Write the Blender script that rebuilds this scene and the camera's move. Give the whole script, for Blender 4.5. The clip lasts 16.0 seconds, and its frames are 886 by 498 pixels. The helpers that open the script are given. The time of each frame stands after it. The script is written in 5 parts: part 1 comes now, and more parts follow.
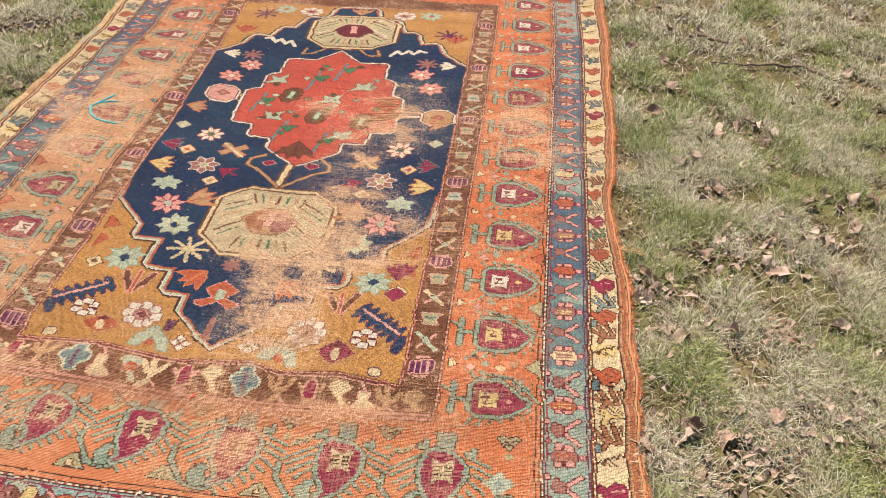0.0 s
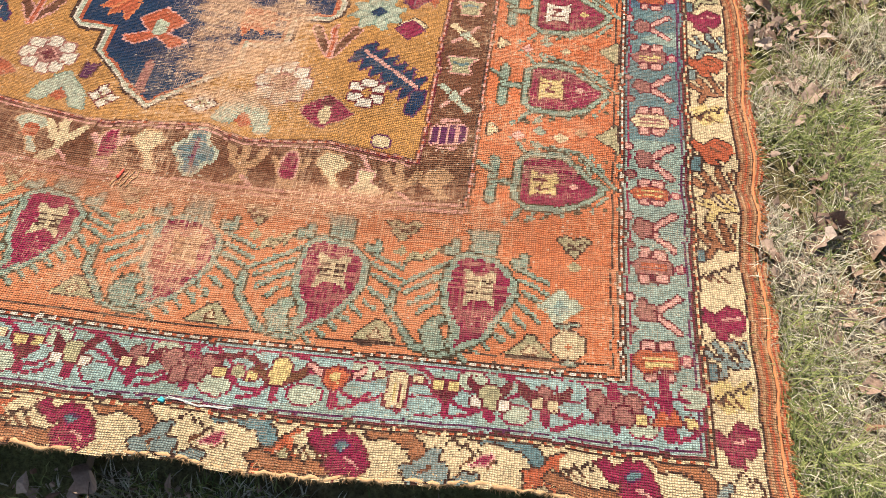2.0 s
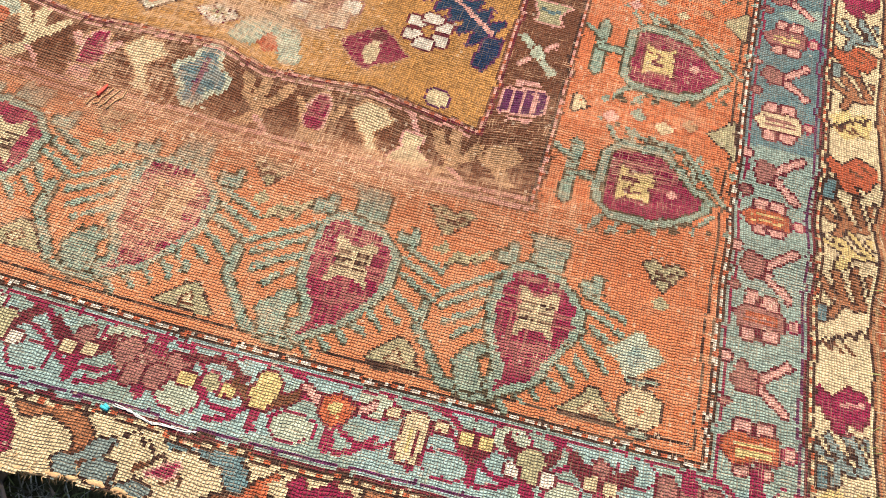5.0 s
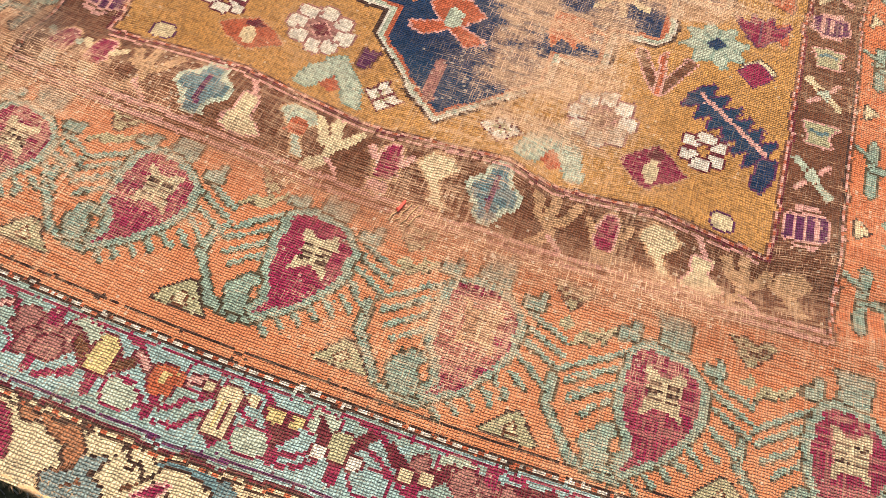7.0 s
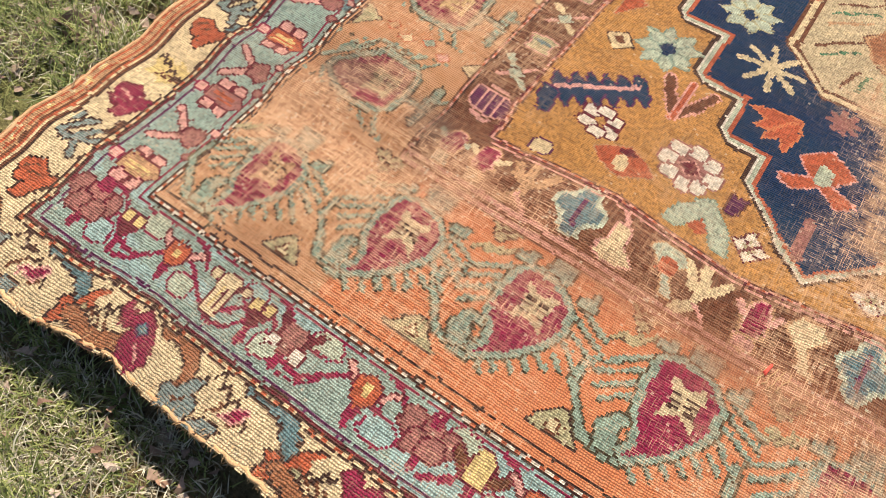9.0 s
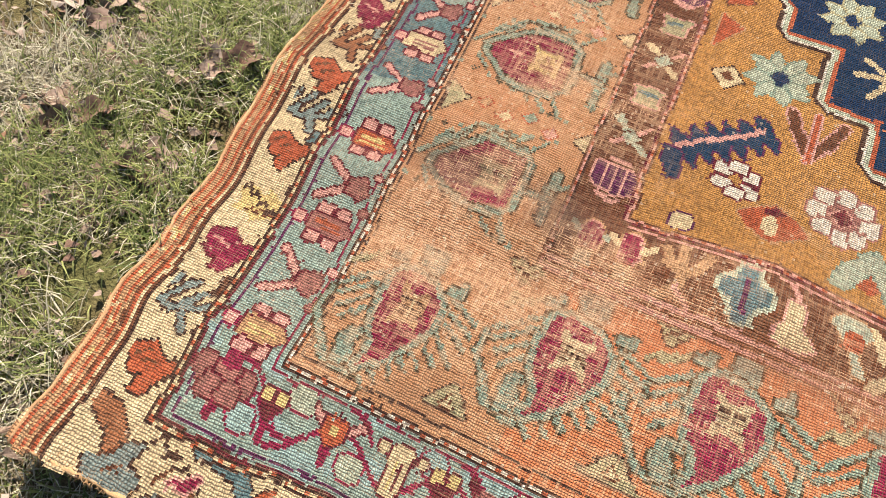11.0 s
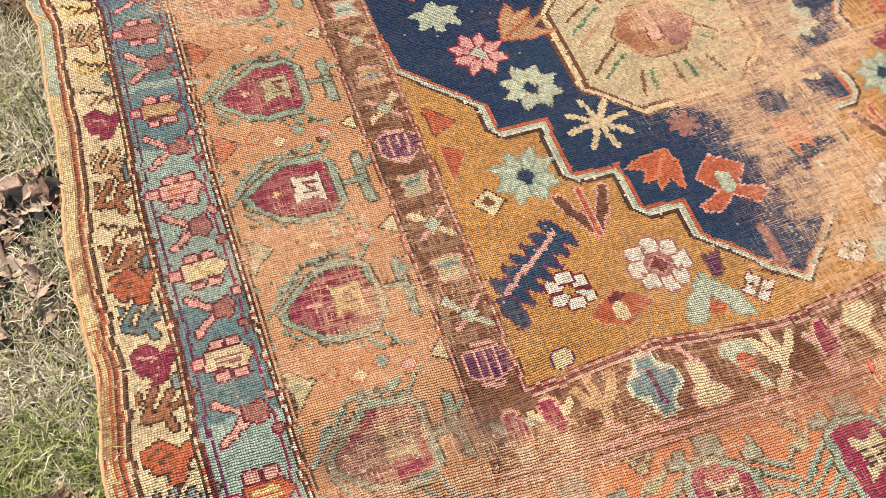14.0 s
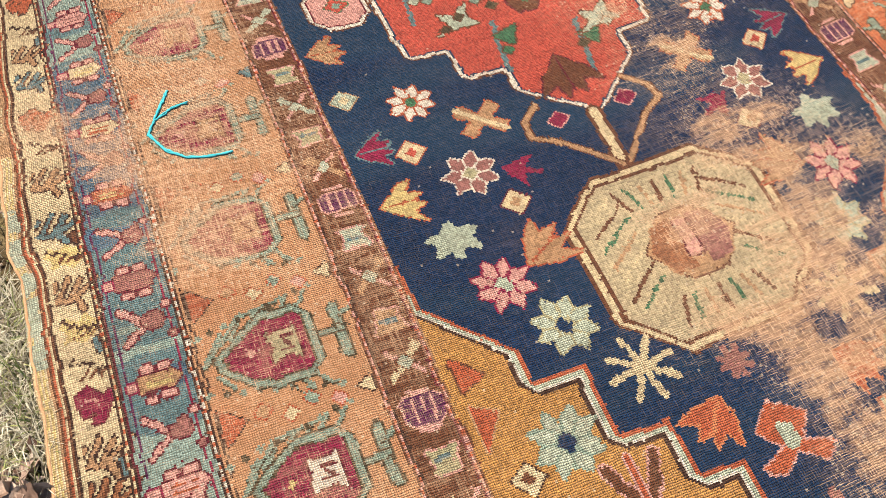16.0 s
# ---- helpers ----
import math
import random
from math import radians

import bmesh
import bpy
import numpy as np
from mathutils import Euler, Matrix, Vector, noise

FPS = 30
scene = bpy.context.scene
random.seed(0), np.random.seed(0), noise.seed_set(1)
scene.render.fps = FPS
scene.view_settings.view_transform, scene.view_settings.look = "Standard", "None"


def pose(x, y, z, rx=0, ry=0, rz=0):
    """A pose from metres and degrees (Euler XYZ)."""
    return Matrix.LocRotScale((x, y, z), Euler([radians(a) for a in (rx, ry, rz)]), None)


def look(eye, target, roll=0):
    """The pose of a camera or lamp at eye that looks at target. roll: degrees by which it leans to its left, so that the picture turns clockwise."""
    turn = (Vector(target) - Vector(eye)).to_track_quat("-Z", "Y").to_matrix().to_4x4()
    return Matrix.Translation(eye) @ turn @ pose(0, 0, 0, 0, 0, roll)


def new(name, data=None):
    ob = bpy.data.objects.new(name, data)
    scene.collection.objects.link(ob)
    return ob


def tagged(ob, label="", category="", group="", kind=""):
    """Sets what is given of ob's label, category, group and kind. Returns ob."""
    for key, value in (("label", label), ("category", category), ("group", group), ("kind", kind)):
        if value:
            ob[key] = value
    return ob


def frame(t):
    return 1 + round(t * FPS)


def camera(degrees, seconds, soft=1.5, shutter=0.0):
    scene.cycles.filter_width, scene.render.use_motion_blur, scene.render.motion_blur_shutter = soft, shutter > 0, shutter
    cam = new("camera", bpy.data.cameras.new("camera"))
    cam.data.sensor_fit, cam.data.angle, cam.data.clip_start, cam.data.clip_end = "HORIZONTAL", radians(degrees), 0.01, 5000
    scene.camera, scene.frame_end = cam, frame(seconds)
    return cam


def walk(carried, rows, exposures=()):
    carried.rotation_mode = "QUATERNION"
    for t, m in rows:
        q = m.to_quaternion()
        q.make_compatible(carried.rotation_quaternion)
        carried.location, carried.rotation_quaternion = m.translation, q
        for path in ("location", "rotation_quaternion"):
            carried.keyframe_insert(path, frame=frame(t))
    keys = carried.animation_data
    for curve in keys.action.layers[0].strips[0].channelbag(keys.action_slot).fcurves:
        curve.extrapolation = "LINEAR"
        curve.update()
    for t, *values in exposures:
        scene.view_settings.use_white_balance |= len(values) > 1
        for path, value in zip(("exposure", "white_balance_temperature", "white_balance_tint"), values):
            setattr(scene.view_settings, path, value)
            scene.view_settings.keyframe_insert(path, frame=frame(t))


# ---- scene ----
cam = camera(54.7, 16.0, soft=1.0)
PATH = [
    (0, (0.131, 0.018, 1.458), (0.053, 1.597, 0.233), 5.2),
    (0.5, (0.115, 0.198, 1.337), (0.076, 1.7, 0.017), 4.8),
    (1, (0.078, 0.35, 1.224), (0.097, 1.717, -0.236), 5.6),
    (1.5, (0.054, 0.423, 1.124), (0.078, 1.683, -0.429), 6.4),
    (2, (0.078, 0.458, 1.034), (0.043, 1.63, -0.586), 6.7),
    (2.5, (0.115, 0.506, 0.938), (0.063, 1.585, -0.745), 8.3),
    (3, (0.156, 0.559, 0.875), (0.111, 1.594, -0.835), 8.7),
    (3.2, (0.162, 0.584, 0.864), (0.12, 1.615, -0.85), 8.9),
    (5.3, (-0.032, 0.691, 0.838), (-0.067, 1.711, -0.882), 16.1),
    (5.5, (-0.062, 0.681, 0.83), (-0.114, 1.711, -0.884), 15.3),
    (6, (-0.145, 0.665, 0.839), (-0.225, 1.701, -0.87), 14.4),
    (6.5, (-0.226, 0.665, 0.848), (-0.332, 1.713, -0.852), 13.6),
    (7, (-0.314, 0.68, 0.858), (-0.459, 1.747, -0.827), 13.0),
    (7.5, (-0.396, 0.682, 0.865), (-0.584, 1.77, -0.803), 12.6),
    (8, (-0.489, 0.661, 0.88), (-0.772, 1.745, -0.777), 11.0),
    (8.5, (-0.549, 0.634, 0.894), (-0.942, 1.692, -0.758), 9.9),
    (9, (-0.608, 0.623, 0.886), (-1.086, 1.651, -0.762), 9.5),
    (9.2, (-0.637, 0.627, 0.877), (-1.135, 1.636, -0.776), 9.1),
    (11.3, (-0.992, 0.736, 0.901), (-1.275, 1.718, -0.818), 3.0),
    (11.5, (-1.042, 0.736, 0.902), (-1.258, 1.739, -0.815), 2.9),
    (12, (-1.155, 0.752, 0.927), (-1.202, 1.804, -0.773), 4.4),
    (12.5, (-1.218, 0.829, 0.945), (-1.126, 1.875, -0.757), 4.9),
    (13, (-1.239, 0.919, 0.967), (-1.035, 1.905, -0.761), 4.5),
    (13.5, (-1.209, 0.956, 1.007), (-0.908, 1.946, -0.704), 4.0),
    (14, (-1.2, 1.02, 1.03), (-0.782, 1.995, -0.665), 4.8),
    (14.5, (-1.254, 1.116, 1.054), (-0.721, 2.096, -0.607), 5.3),
    (15, (-1.269, 1.163, 1.099), (-0.722, 2.181, -0.533), 4.7),
    (15.5, (-1.237, 1.233, 1.12), (-0.729, 2.277, -0.509), 3.9),
    (16, (-1.114, 1.377, 1.112), (-0.683, 2.386, -0.56), 1.9),
]
walk(cam, [(t, look(eye, target, roll)) for t, eye, target, roll in PATH], exposures=[(0, 1.06), (16, 1.06)])

# ---- world and sun ----
SUN_FROM = Vector((-0.40, 1.0, 1.75)).normalized()
world = bpy.data.worlds.new("sky")
scene.world = world
world.use_nodes = True
wt = world.node_tree
sky = wt.nodes.new("ShaderNodeTexSky")
sky.sky_type = "NISHITA"
sky.sun_disc = False
sky.sun_elevation = math.asin(SUN_FROM.z)
sky.sun_rotation = math.atan2(SUN_FROM.x, SUN_FROM.y)
wt.links.new(sky.outputs[0], wt.nodes["Background"].inputs[0])
wt.nodes["Background"].inputs[1].default_value = 0.085
sun_data = bpy.data.lights.new("sun", "SUN")
sun_data.energy, sun_data.angle, sun_data.color = 4.8, radians(0.53), (1.0, 0.93, 0.83)
sun = new("sun", sun_data)
sun.matrix_world = look(SUN_FROM * 20, (0, 0, 0))


# ---- materials ----
def lin(r, g, b, k=0.8):
    out = []
    for c in (r, g, b):
        c = c / 255
        out.append(k * (c / 12.92 if c < 0.04045 else ((c + 0.055) / 1.055) ** 2.4))
    return tuple(out)


class Nodes:
    """A short way to write node trees."""

    def __init__(self, name, rough=0.9, spec=0.2):
        self.mat = bpy.data.materials.new(name)
        self.mat.use_nodes = True
        self.tree = self.mat.node_tree
        self.bsdf = self.tree.nodes["Principled BSDF"]
        self.bsdf.inputs["Roughness"].default_value = rough
        self.bsdf.inputs["Specular IOR Level"].default_value = spec

    def add(self, kind, **kw):
        n = self.tree.nodes.new(kind)
        for k, v in kw.items():
            if k == "operation":
                n.operation = v
            elif k == "attribute_name":
                n.attribute_name = v
            elif k == "blend_type":
                n.blend_type = v
            elif k == "data_type":
                n.data_type = v
        return n

    def link(self, a, b):
        self.tree.links.new(a, b)

    def math(self, op, a, b=0.0, c=0.0):
        n = self.add("ShaderNodeMath", operation=op)
        for i, v in enumerate((a, b, c)):
            if isinstance(v, (int, float)):
                n.inputs[i].default_value = v
            else:
                self.link(v, n.inputs[i])
        return n.outputs[0]

    def noise(self, vec, scale, detail=3.0, rough=0.55):
        n = self.add("ShaderNodeTexNoise")
        n.inputs["Scale"].default_value = scale
        n.inputs["Detail"].default_value = detail
        n.inputs["Roughness"].default_value = rough
        if vec is not None:
            self.link(vec, n.inputs["Vector"])
        return n.outputs["Fac"]

    def ramp(self, fac, stops):
        n = self.add("ShaderNodeValToRGB")
        e = n.color_ramp.elements
        while len(e) < len(stops):
            e.new(0.5)
        for el, (p, c) in zip(e, stops):
            el.position, el.color = p, (*c, 1)
        self.link(fac, n.inputs[0])
        return n.outputs[0]

    def mix(self, fac, a, b, kind="MIX"):
        n = self.add("ShaderNodeMix", data_type="RGBA", blend_type=kind)
        for i, v in ((0, fac), (6, a), (7, b)):
            if isinstance(v, (int, float)):
                n.inputs[i].default_value = v
            elif isinstance(v, tuple):
                n.inputs[i].default_value = (*v, 1)
            else:
                self.link(v, n.inputs[i])
        return n.outputs[2]

    def bump(self, height, strength, distance):
        n = self.add("ShaderNodeBump")
        n.inputs["Strength"].default_value = strength
        n.inputs["Distance"].default_value = distance
        self.link(height, n.inputs["Height"])
        self.link(n.outputs[0], self.bsdf.inputs["Normal"])


def wool_material():
    m = Nodes("knotted_wool", 0.95, 0.08)
    col = m.add("ShaderNodeAttribute", attribute_name="dye").outputs["Color"]
    wear = m.add("ShaderNodeAttribute", attribute_name="wear").outputs["Fac"]
    uv = m.add("ShaderNodeUVMap").outputs[0]
    obj = m.add("ShaderNodeTexCoord").outputs["Object"]
    sep = m.add("ShaderNodeSeparateXYZ")
    # the knots stand a little off a true grid
    wob = m.add("ShaderNodeTexNoise")
    wob.inputs["Scale"].default_value, wob.inputs["Detail"].default_value = 0.35, 2.0
    m.link(uv, wob.inputs["Vector"])
    shift = m.add("ShaderNodeVectorMath", operation="MULTIPLY_ADD")
    m.link(wob.outputs["Color"], shift.inputs[0])
    shift.inputs[1].default_value = (1.3, 1.3, 0)
    m.link(uv, shift.inputs[2])
    m.link(shift.outputs[0], sep.inputs[0])
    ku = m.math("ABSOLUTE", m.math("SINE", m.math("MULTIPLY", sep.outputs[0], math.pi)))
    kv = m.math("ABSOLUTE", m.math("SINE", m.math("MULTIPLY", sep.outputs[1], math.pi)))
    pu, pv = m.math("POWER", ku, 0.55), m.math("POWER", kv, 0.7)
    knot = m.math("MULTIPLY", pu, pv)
    fuzz = m.noise(obj, 900.0, 3.0, 0.7)
    mid = m.noise(obj, 60.0, 4.0, 0.6)
    # threads of the foundation show between worn knots
    gap_u = m.math("SUBTRACT", 1.0, m.math("MINIMUM", 1.0, m.math("MULTIPLY", ku, 1.7)))
    gap_v = m.math("SUBTRACT", 1.0, m.math("MINIMUM", 1.0, m.math("MULTIPLY", kv, 1.7)))
    stretch = m.add("ShaderNodeMapping")
    stretch.inputs["Scale"].default_value = (0.05, 0.6, 1)
    m.link(uv, stretch.inputs["Vector"])
    stretch2 = m.add("ShaderNodeMapping")
    stretch2.inputs["Scale"].default_value = (0.6, 0.05, 1)
    m.link(uv, stretch2.inputs["Vector"])
    str_h, str_v = m.noise(stretch.outputs[0], 3.0, 3.0), m.noise(stretch2.outputs[0], 3.0, 3.0)
    th = m.math("MULTIPLY", gap_v, m.math("MULTIPLY", m.math("SUBTRACT", str_h, 0.47), 9.0))
    tv = m.math("MULTIPLY", gap_u, m.math("MULTIPLY", m.math("SUBTRACT", str_v, 0.50), 9.0))
    thread = m.math("MINIMUM", m.math("MAXIMUM", m.math("MAXIMUM", th, tv), 0.0), 1.0)
    show = m.math("MINIMUM", 1.0, m.math("MULTIPLY", thread, m.math("ADD", 0.03, m.math("MULTIPLY", wear, 1.9))))
    tint = m.mix(0.5, col, m.ramp(fuzz, [(0.25, (0.5, 0.5, 0.5)), (0.75, (1.4, 1.4, 1.4))]), "MULTIPLY")
    tint = m.mix(0.55, tint, m.ramp(mid, [(0.3, (0.72, 0.72, 0.72)), (0.7, (1.2, 1.2, 1.2))]), "MULTIPLY")
    # the hollows between full knots are darkened in the colour, as painted shade
    hollow_shade = m.math("MULTIPLY", m.math("SUBTRACT", 1.0, knot), m.math("MULTIPLY", m.math("SUBTRACT", 0.78, m.math("MULTIPLY", wear, 0.12)), m.math("ADD", 0.40, m.math("MULTIPLY", mid, 1.0))))
    tint = m.mix(hollow_shade, tint, m.mix(1.0, tint, (0.34, 0.26, 0.21), "MULTIPLY"))
    tint = m.mix(m.math("MULTIPLY", show, 0.85), tint, lin(240, 192, 148, 0.85))
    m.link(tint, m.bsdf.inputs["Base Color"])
    m.bsdf.inputs["Sheen Weight"].default_value = 0.04
    height = m.math("ADD", knot, m.math("MULTIPLY", fuzz, 0.5))
    m.bump(height, 1.0, 0.0026)
    return m.mat


def plain_wool(name, a, b, rough=0.95):
    m = Nodes(name, rough, 0.1)
    obj = m.add("ShaderNodeTexCoord").outputs["Object"]
    n1, n2 = m.noise(obj, 40, 4), m.noise(obj, 500, 3)
    c = m.mix(n1, a, b)
    c = m.mix(0.6, c, m.ramp(n2, [(0.3, (0.55, 0.55, 0.55)), (0.7, (1.25, 1.25, 1.25))]), "MULTIPLY")
    m.link(c, m.bsdf.inputs["Base Color"])
    m.bump(n2, 0.6, 0.002)
    return m.mat


def soil_material():
    m = Nodes("thatch_and_soil", 1.0, 0.05)
    obj = m.add("ShaderNodeTexCoord").outputs["Object"]
    big, mid, fine = m.noise(obj, 2.2, 4), m.noise(obj, 18, 5, 0.65), m.noise(obj, 160, 4, 0.7)
    c = m.mix(m.ramp(mid, [(0.35, (0, 0, 0)), (0.65, (1, 1, 1))]), lin(78, 64, 48), lin(150, 132, 98))
    c = m.mix(m.ramp(big, [(0.45, (0, 0, 0)), (0.62, (1, 1, 1))]), c, lin(120, 118, 76))
    c = m.mix(0.8, c, m.ramp(fine, [(0.3, (0.35, 0.33, 0.3)), (0.7, (1.5, 1.42, 1.3))]), "MULTIPLY")
    m.link(c, m.bsdf.inputs["Base Color"])
    m.bump(m.math("ADD", fine, m.math("MULTIPLY", mid, 2.0)), 1.0, 0.012)
    return m.mat


def grass_material():
    m = Nodes("grass_blades", 0.65, 0.25)
    col = m.add("ShaderNodeAttribute", attribute_name="dye").outputs["Color"]
    m.link(col, m.bsdf.inputs["Base Color"])
    trans = m.add("ShaderNodeBsdfTranslucent")
    m.link(col, trans.inputs[0])
    mixer = m.add("ShaderNodeMixShader")
    mixer.inputs[0].default_value = 0.25
    m.link(m.bsdf.outputs[0], mixer.inputs[1])
    m.link(trans.outputs[0], mixer.inputs[2])
    m.link(mixer.outputs[0], m.tree.nodes["Material Output"].inputs[0])
    return m.mat


def leaf_material():
    m = Nodes("dry_leaf", 0.7, 0.25)
    obj = m.add("ShaderNodeTexCoord").outputs["Object"]
    rnd = m.add("ShaderNodeObjectInfo").outputs["Random"]
    isl = m.add("ShaderNodeNewGeometry").outputs["Random Per Island"]
    pick = m.math("FRACT", m.math("ADD", rnd, isl))
    base = m.ramp(pick, [(0.0, lin(142, 112, 92)), (0.3, lin(190, 164, 142)), (0.55, lin(112, 84, 68)), (0.8, lin(204, 184, 164)), (1.0, lin(146, 104, 76))])
    n1, n2 = m.noise(obj, 45, 4), m.noise(obj, 260, 3)
    c = m.mix(m.math("MULTIPLY", n1, 0.4), base, lin(134, 100, 76))
    c = m.mix(0.6, c, m.ramp(n2, [(0.3, (0.65, 0.62, 0.6)), (0.7, (1.2, 1.2, 1.2))]), "MULTIPLY")
    m.link(c, m.bsdf.inputs["Base Color"])
    m.bump(n2, 0.5, 0.002)
    return m.mat


def twig_material():
    m = Nodes("weathered_twig", 0.85, 0.15)
    obj = m.add("ShaderNodeTexCoord").outputs["Object"]
    n1, n2 = m.noise(obj, 30, 4), m.noise(obj, 300, 3)
    c = m.mix(n1, lin(92, 72, 56), lin(150, 128, 106))
    c = m.mix(0.6, c, m.ramp(n2, [(0.3, (0.6, 0.6, 0.6)), (0.7, (1.2, 1.2, 1.2))]), "MULTIPLY")
    m.link(c, m.bsdf.inputs["Base Color"])
    m.bump(n2, 0.6, 0.002)
    return m.mat


WOOL = wool_material()
SELVAGE_WOOL = plain_wool("selvage_wool", lin(176, 122, 84), lin(210, 170, 126))
RUST_WOOL = plain_wool("rust_wool", lin(176, 92, 56), lin(212, 148, 98))
BACK_WOOL = plain_wool("rug_back", lin(150, 116, 84), lin(190, 156, 116))
FRINGE_WOOL = plain_wool("fringe_wool", lin(216, 178, 128), lin(176, 128, 90))
TURQUOISE = plain_wool("turquoise_yarn", lin(58, 172, 180), lin(92, 200, 200))
RED_YARN = plain_wool("red_yarn", lin(214, 74, 62), lin(228, 104, 84))
WHITE_YARN = plain_wool("white_yarn", lin(232, 226, 216), lin(210, 200, 186))
SOIL, GRASS, LEAF, TWIG = soil_material(), grass_material(), leaf_material(), twig_material()


# ---- helpers for meshes ----
def thing(name, label, category, group="", kind="", at=None):
    ob = new(name)
    if at is not None:
        ob.matrix_world = at
    return tagged(ob, label, category, group, kind)


def mesh_of(name, verts, faces, material, smooth=True):
    me = bpy.data.meshes.new(name)
    me.from_pydata([tuple(v) for v in verts], [], [tuple(f) for f in faces])
    me.materials.append(material)
    if smooth:
        me.shade_smooth()
    return me


def child(name, me, parent, label="", kind=""):
    ob = new(name, me)
    ob.parent = parent
    return tagged(ob, label, kind=kind)


def tube(points, radii, sides=6):
    """Verts and faces of a round cord along the points."""
    verts, faces = [], []
    pts = [Vector(p) for p in points]
    for i, p in enumerate(pts):
        d = (pts[min(i + 1, len(pts) - 1)] - pts[max(i - 1, 0)]).normalized()
        side = d.cross(Vector((0, 0, 1)))
        side = side.normalized() if side.length > 1e-4 else Vector((1, 0, 0))
        up = side.cross(d)
        for k in range(sides):
            a = 2 * math.pi * k / sides
            verts.append(p + radii[i] * (math.cos(a) * side + math.sin(a) * up))
    for i in range(len(pts) - 1):
        for k in range(sides):
            a, b = i * sides + k, i * sides + (k + 1) % sides
            faces.append((a, b, b + sides, a + sides))
    faces.append(tuple(range(sides))[::-1])
    faces.append(tuple(range((len(pts) - 1) * sides, len(pts) * sides)))
    return verts, faces


def value_noise(x, y, seed):
    """Smooth noise from 0 to 1 over arrays of places."""
    xi, yi = np.floor(x).astype(np.int64), np.floor(y).astype(np.int64)
    fx, fy = x - xi, y - yi
    fx, fy = fx * fx * (3 - 2 * fx), fy * fy * (3 - 2 * fy)

    def h(a, b):
        n = (a * 374761393 + b * 668265263 + seed * 982451653) & 0xFFFFFFFF
        n = ((n ^ (n >> 13)) * 1274126177) & 0xFFFFFFFF
        return ((n ^ (n >> 16)) & 0xFFFF) / 65535.0

    return (h(xi, yi) * (1 - fx) + h(xi + 1, yi) * fx) * (1 - fy) + (h(xi, yi + 1) * (1 - fx) + h(xi + 1, yi + 1) * fx) * fy


def fractal(x, y, seed, octaves=4):
    return sum(value_noise(x * 2**i, y * 2**i, seed + i) * 0.5**i for i in range(octaves)) / sum(0.5**i for i in range(octaves))


# ---- the rug's chart: one cell is one knot ----
RUG_POSE = pose(-0.4512, 0.9893, 0)
K = 0.0034
U0, U1, V0, V1 = -1.0, 0.957, -0.192, 2.985
NU, NV = int(round((U1 - U0) / K)), int(round((V1 - V0) / K))
cu = U0 + (np.arange(NU) + 0.5) * K
cv = V0 + (np.arange(NV) + 0.5) * K
UU, VV = np.meshgrid(cu, cv)

PALETTE = {
    "navy": lin(22, 54, 92, 0.58), "blue": lin(84, 110, 124), "seagreen": lin(154, 170, 152), "teal": lin(148, 164, 140),
    "darkgreen": lin(84, 72, 48), "yellow": lin(198, 140, 74), "orange": lin(218, 116, 68), "red": lin(202, 84, 64),
    "magenta": lin(148, 32, 66), "maroon": lin(112, 34, 44), "brown": lin(116, 68, 42), "dark": lin(70, 42, 30),
    "cream": lin(230, 202, 154), "white": lin(240, 222, 196), "pink": lin(230, 164, 146), "tan": lin(196, 148, 104),
    "pale": lin(190, 194, 164), "lime": lin(184, 172, 128), "rust": lin(192, 94, 58), "straw": lin(226, 194, 124), "beige": lin(206, 182, 140), "slate": lin(136, 148, 138), "aqua": lin(160, 182, 170),
    "leafblue": lin(104, 130, 128), "plum": lin(100, 40, 78), "green": lin(74, 122, 84), "mauve": lin(168, 108, 96), "umber": lin(170, 108, 70),
}
NAMES = list(PALETTE)
INK = {n: i for i, n in enumerate(NAMES)}
chart = np.zeros((NV, NU), np.uint8)


def spread(v):
    """By how much the rug widens towards its far end."""
    return 0.027 * np.clip(v - 0.3, 0, 1.9)


def unwarp(u, v):
    c = u
    for _ in range(6):
        c = u - spread(v) * math.tanh(c / 0.3)
    return c


def cells(pts, pad=0):
    xs, ys = [p[0] for p in pts], [p[1] for p in pts]
    a, b = int((min(xs) - U0) / K) - 1 - pad, int((max(xs) - U0) / K) + 2 + pad
    c, d = int((min(ys) - V0) / K) - 1 - pad, int((max(ys) - V0) / K) + 2 + pad
    return slice(max(c, 0), min(max(d, 0), NV)), slice(max(a, 0), min(max(b, 0), NU))


def grow(m, n):
    for _ in range(n):
        g = m.copy()
        g[1:] |= m[:-1]
        g[:-1] |= m[1:]
        g[:, 1:] |= m[:, :-1]
        g[:, :-1] |= m[:, 1:]
        m = g
    return m


def inside(pts, s):
    x, y = UU[s], VV[s]
    m = np.zeros(x.shape, bool)
    for (x0, y0), (x1, y1) in zip(pts, pts[1:] + pts[:1]):
        if y0 == y1:
            continue
        m ^= ((y0 > y) != (y1 > y)) & (x < (x1 - x0) * (y - y0) / (y1 - y0) + x0)
    return m


def shape(pts, ink, *rims):
    """A filled outline; each rim is (ink, knots), from the inside out."""
    s = cells(pts, 2 + sum(n for _, n in rims))
    m = inside(pts, s)
    rings, g = [], m
    for rim, n in rims:
        g = grow(g, n)
        rings.append((g, rim))
    for g, rim in reversed(rings):
        chart[s][g] = INK[rim]
    if ink:
        chart[s][m] = INK[ink]


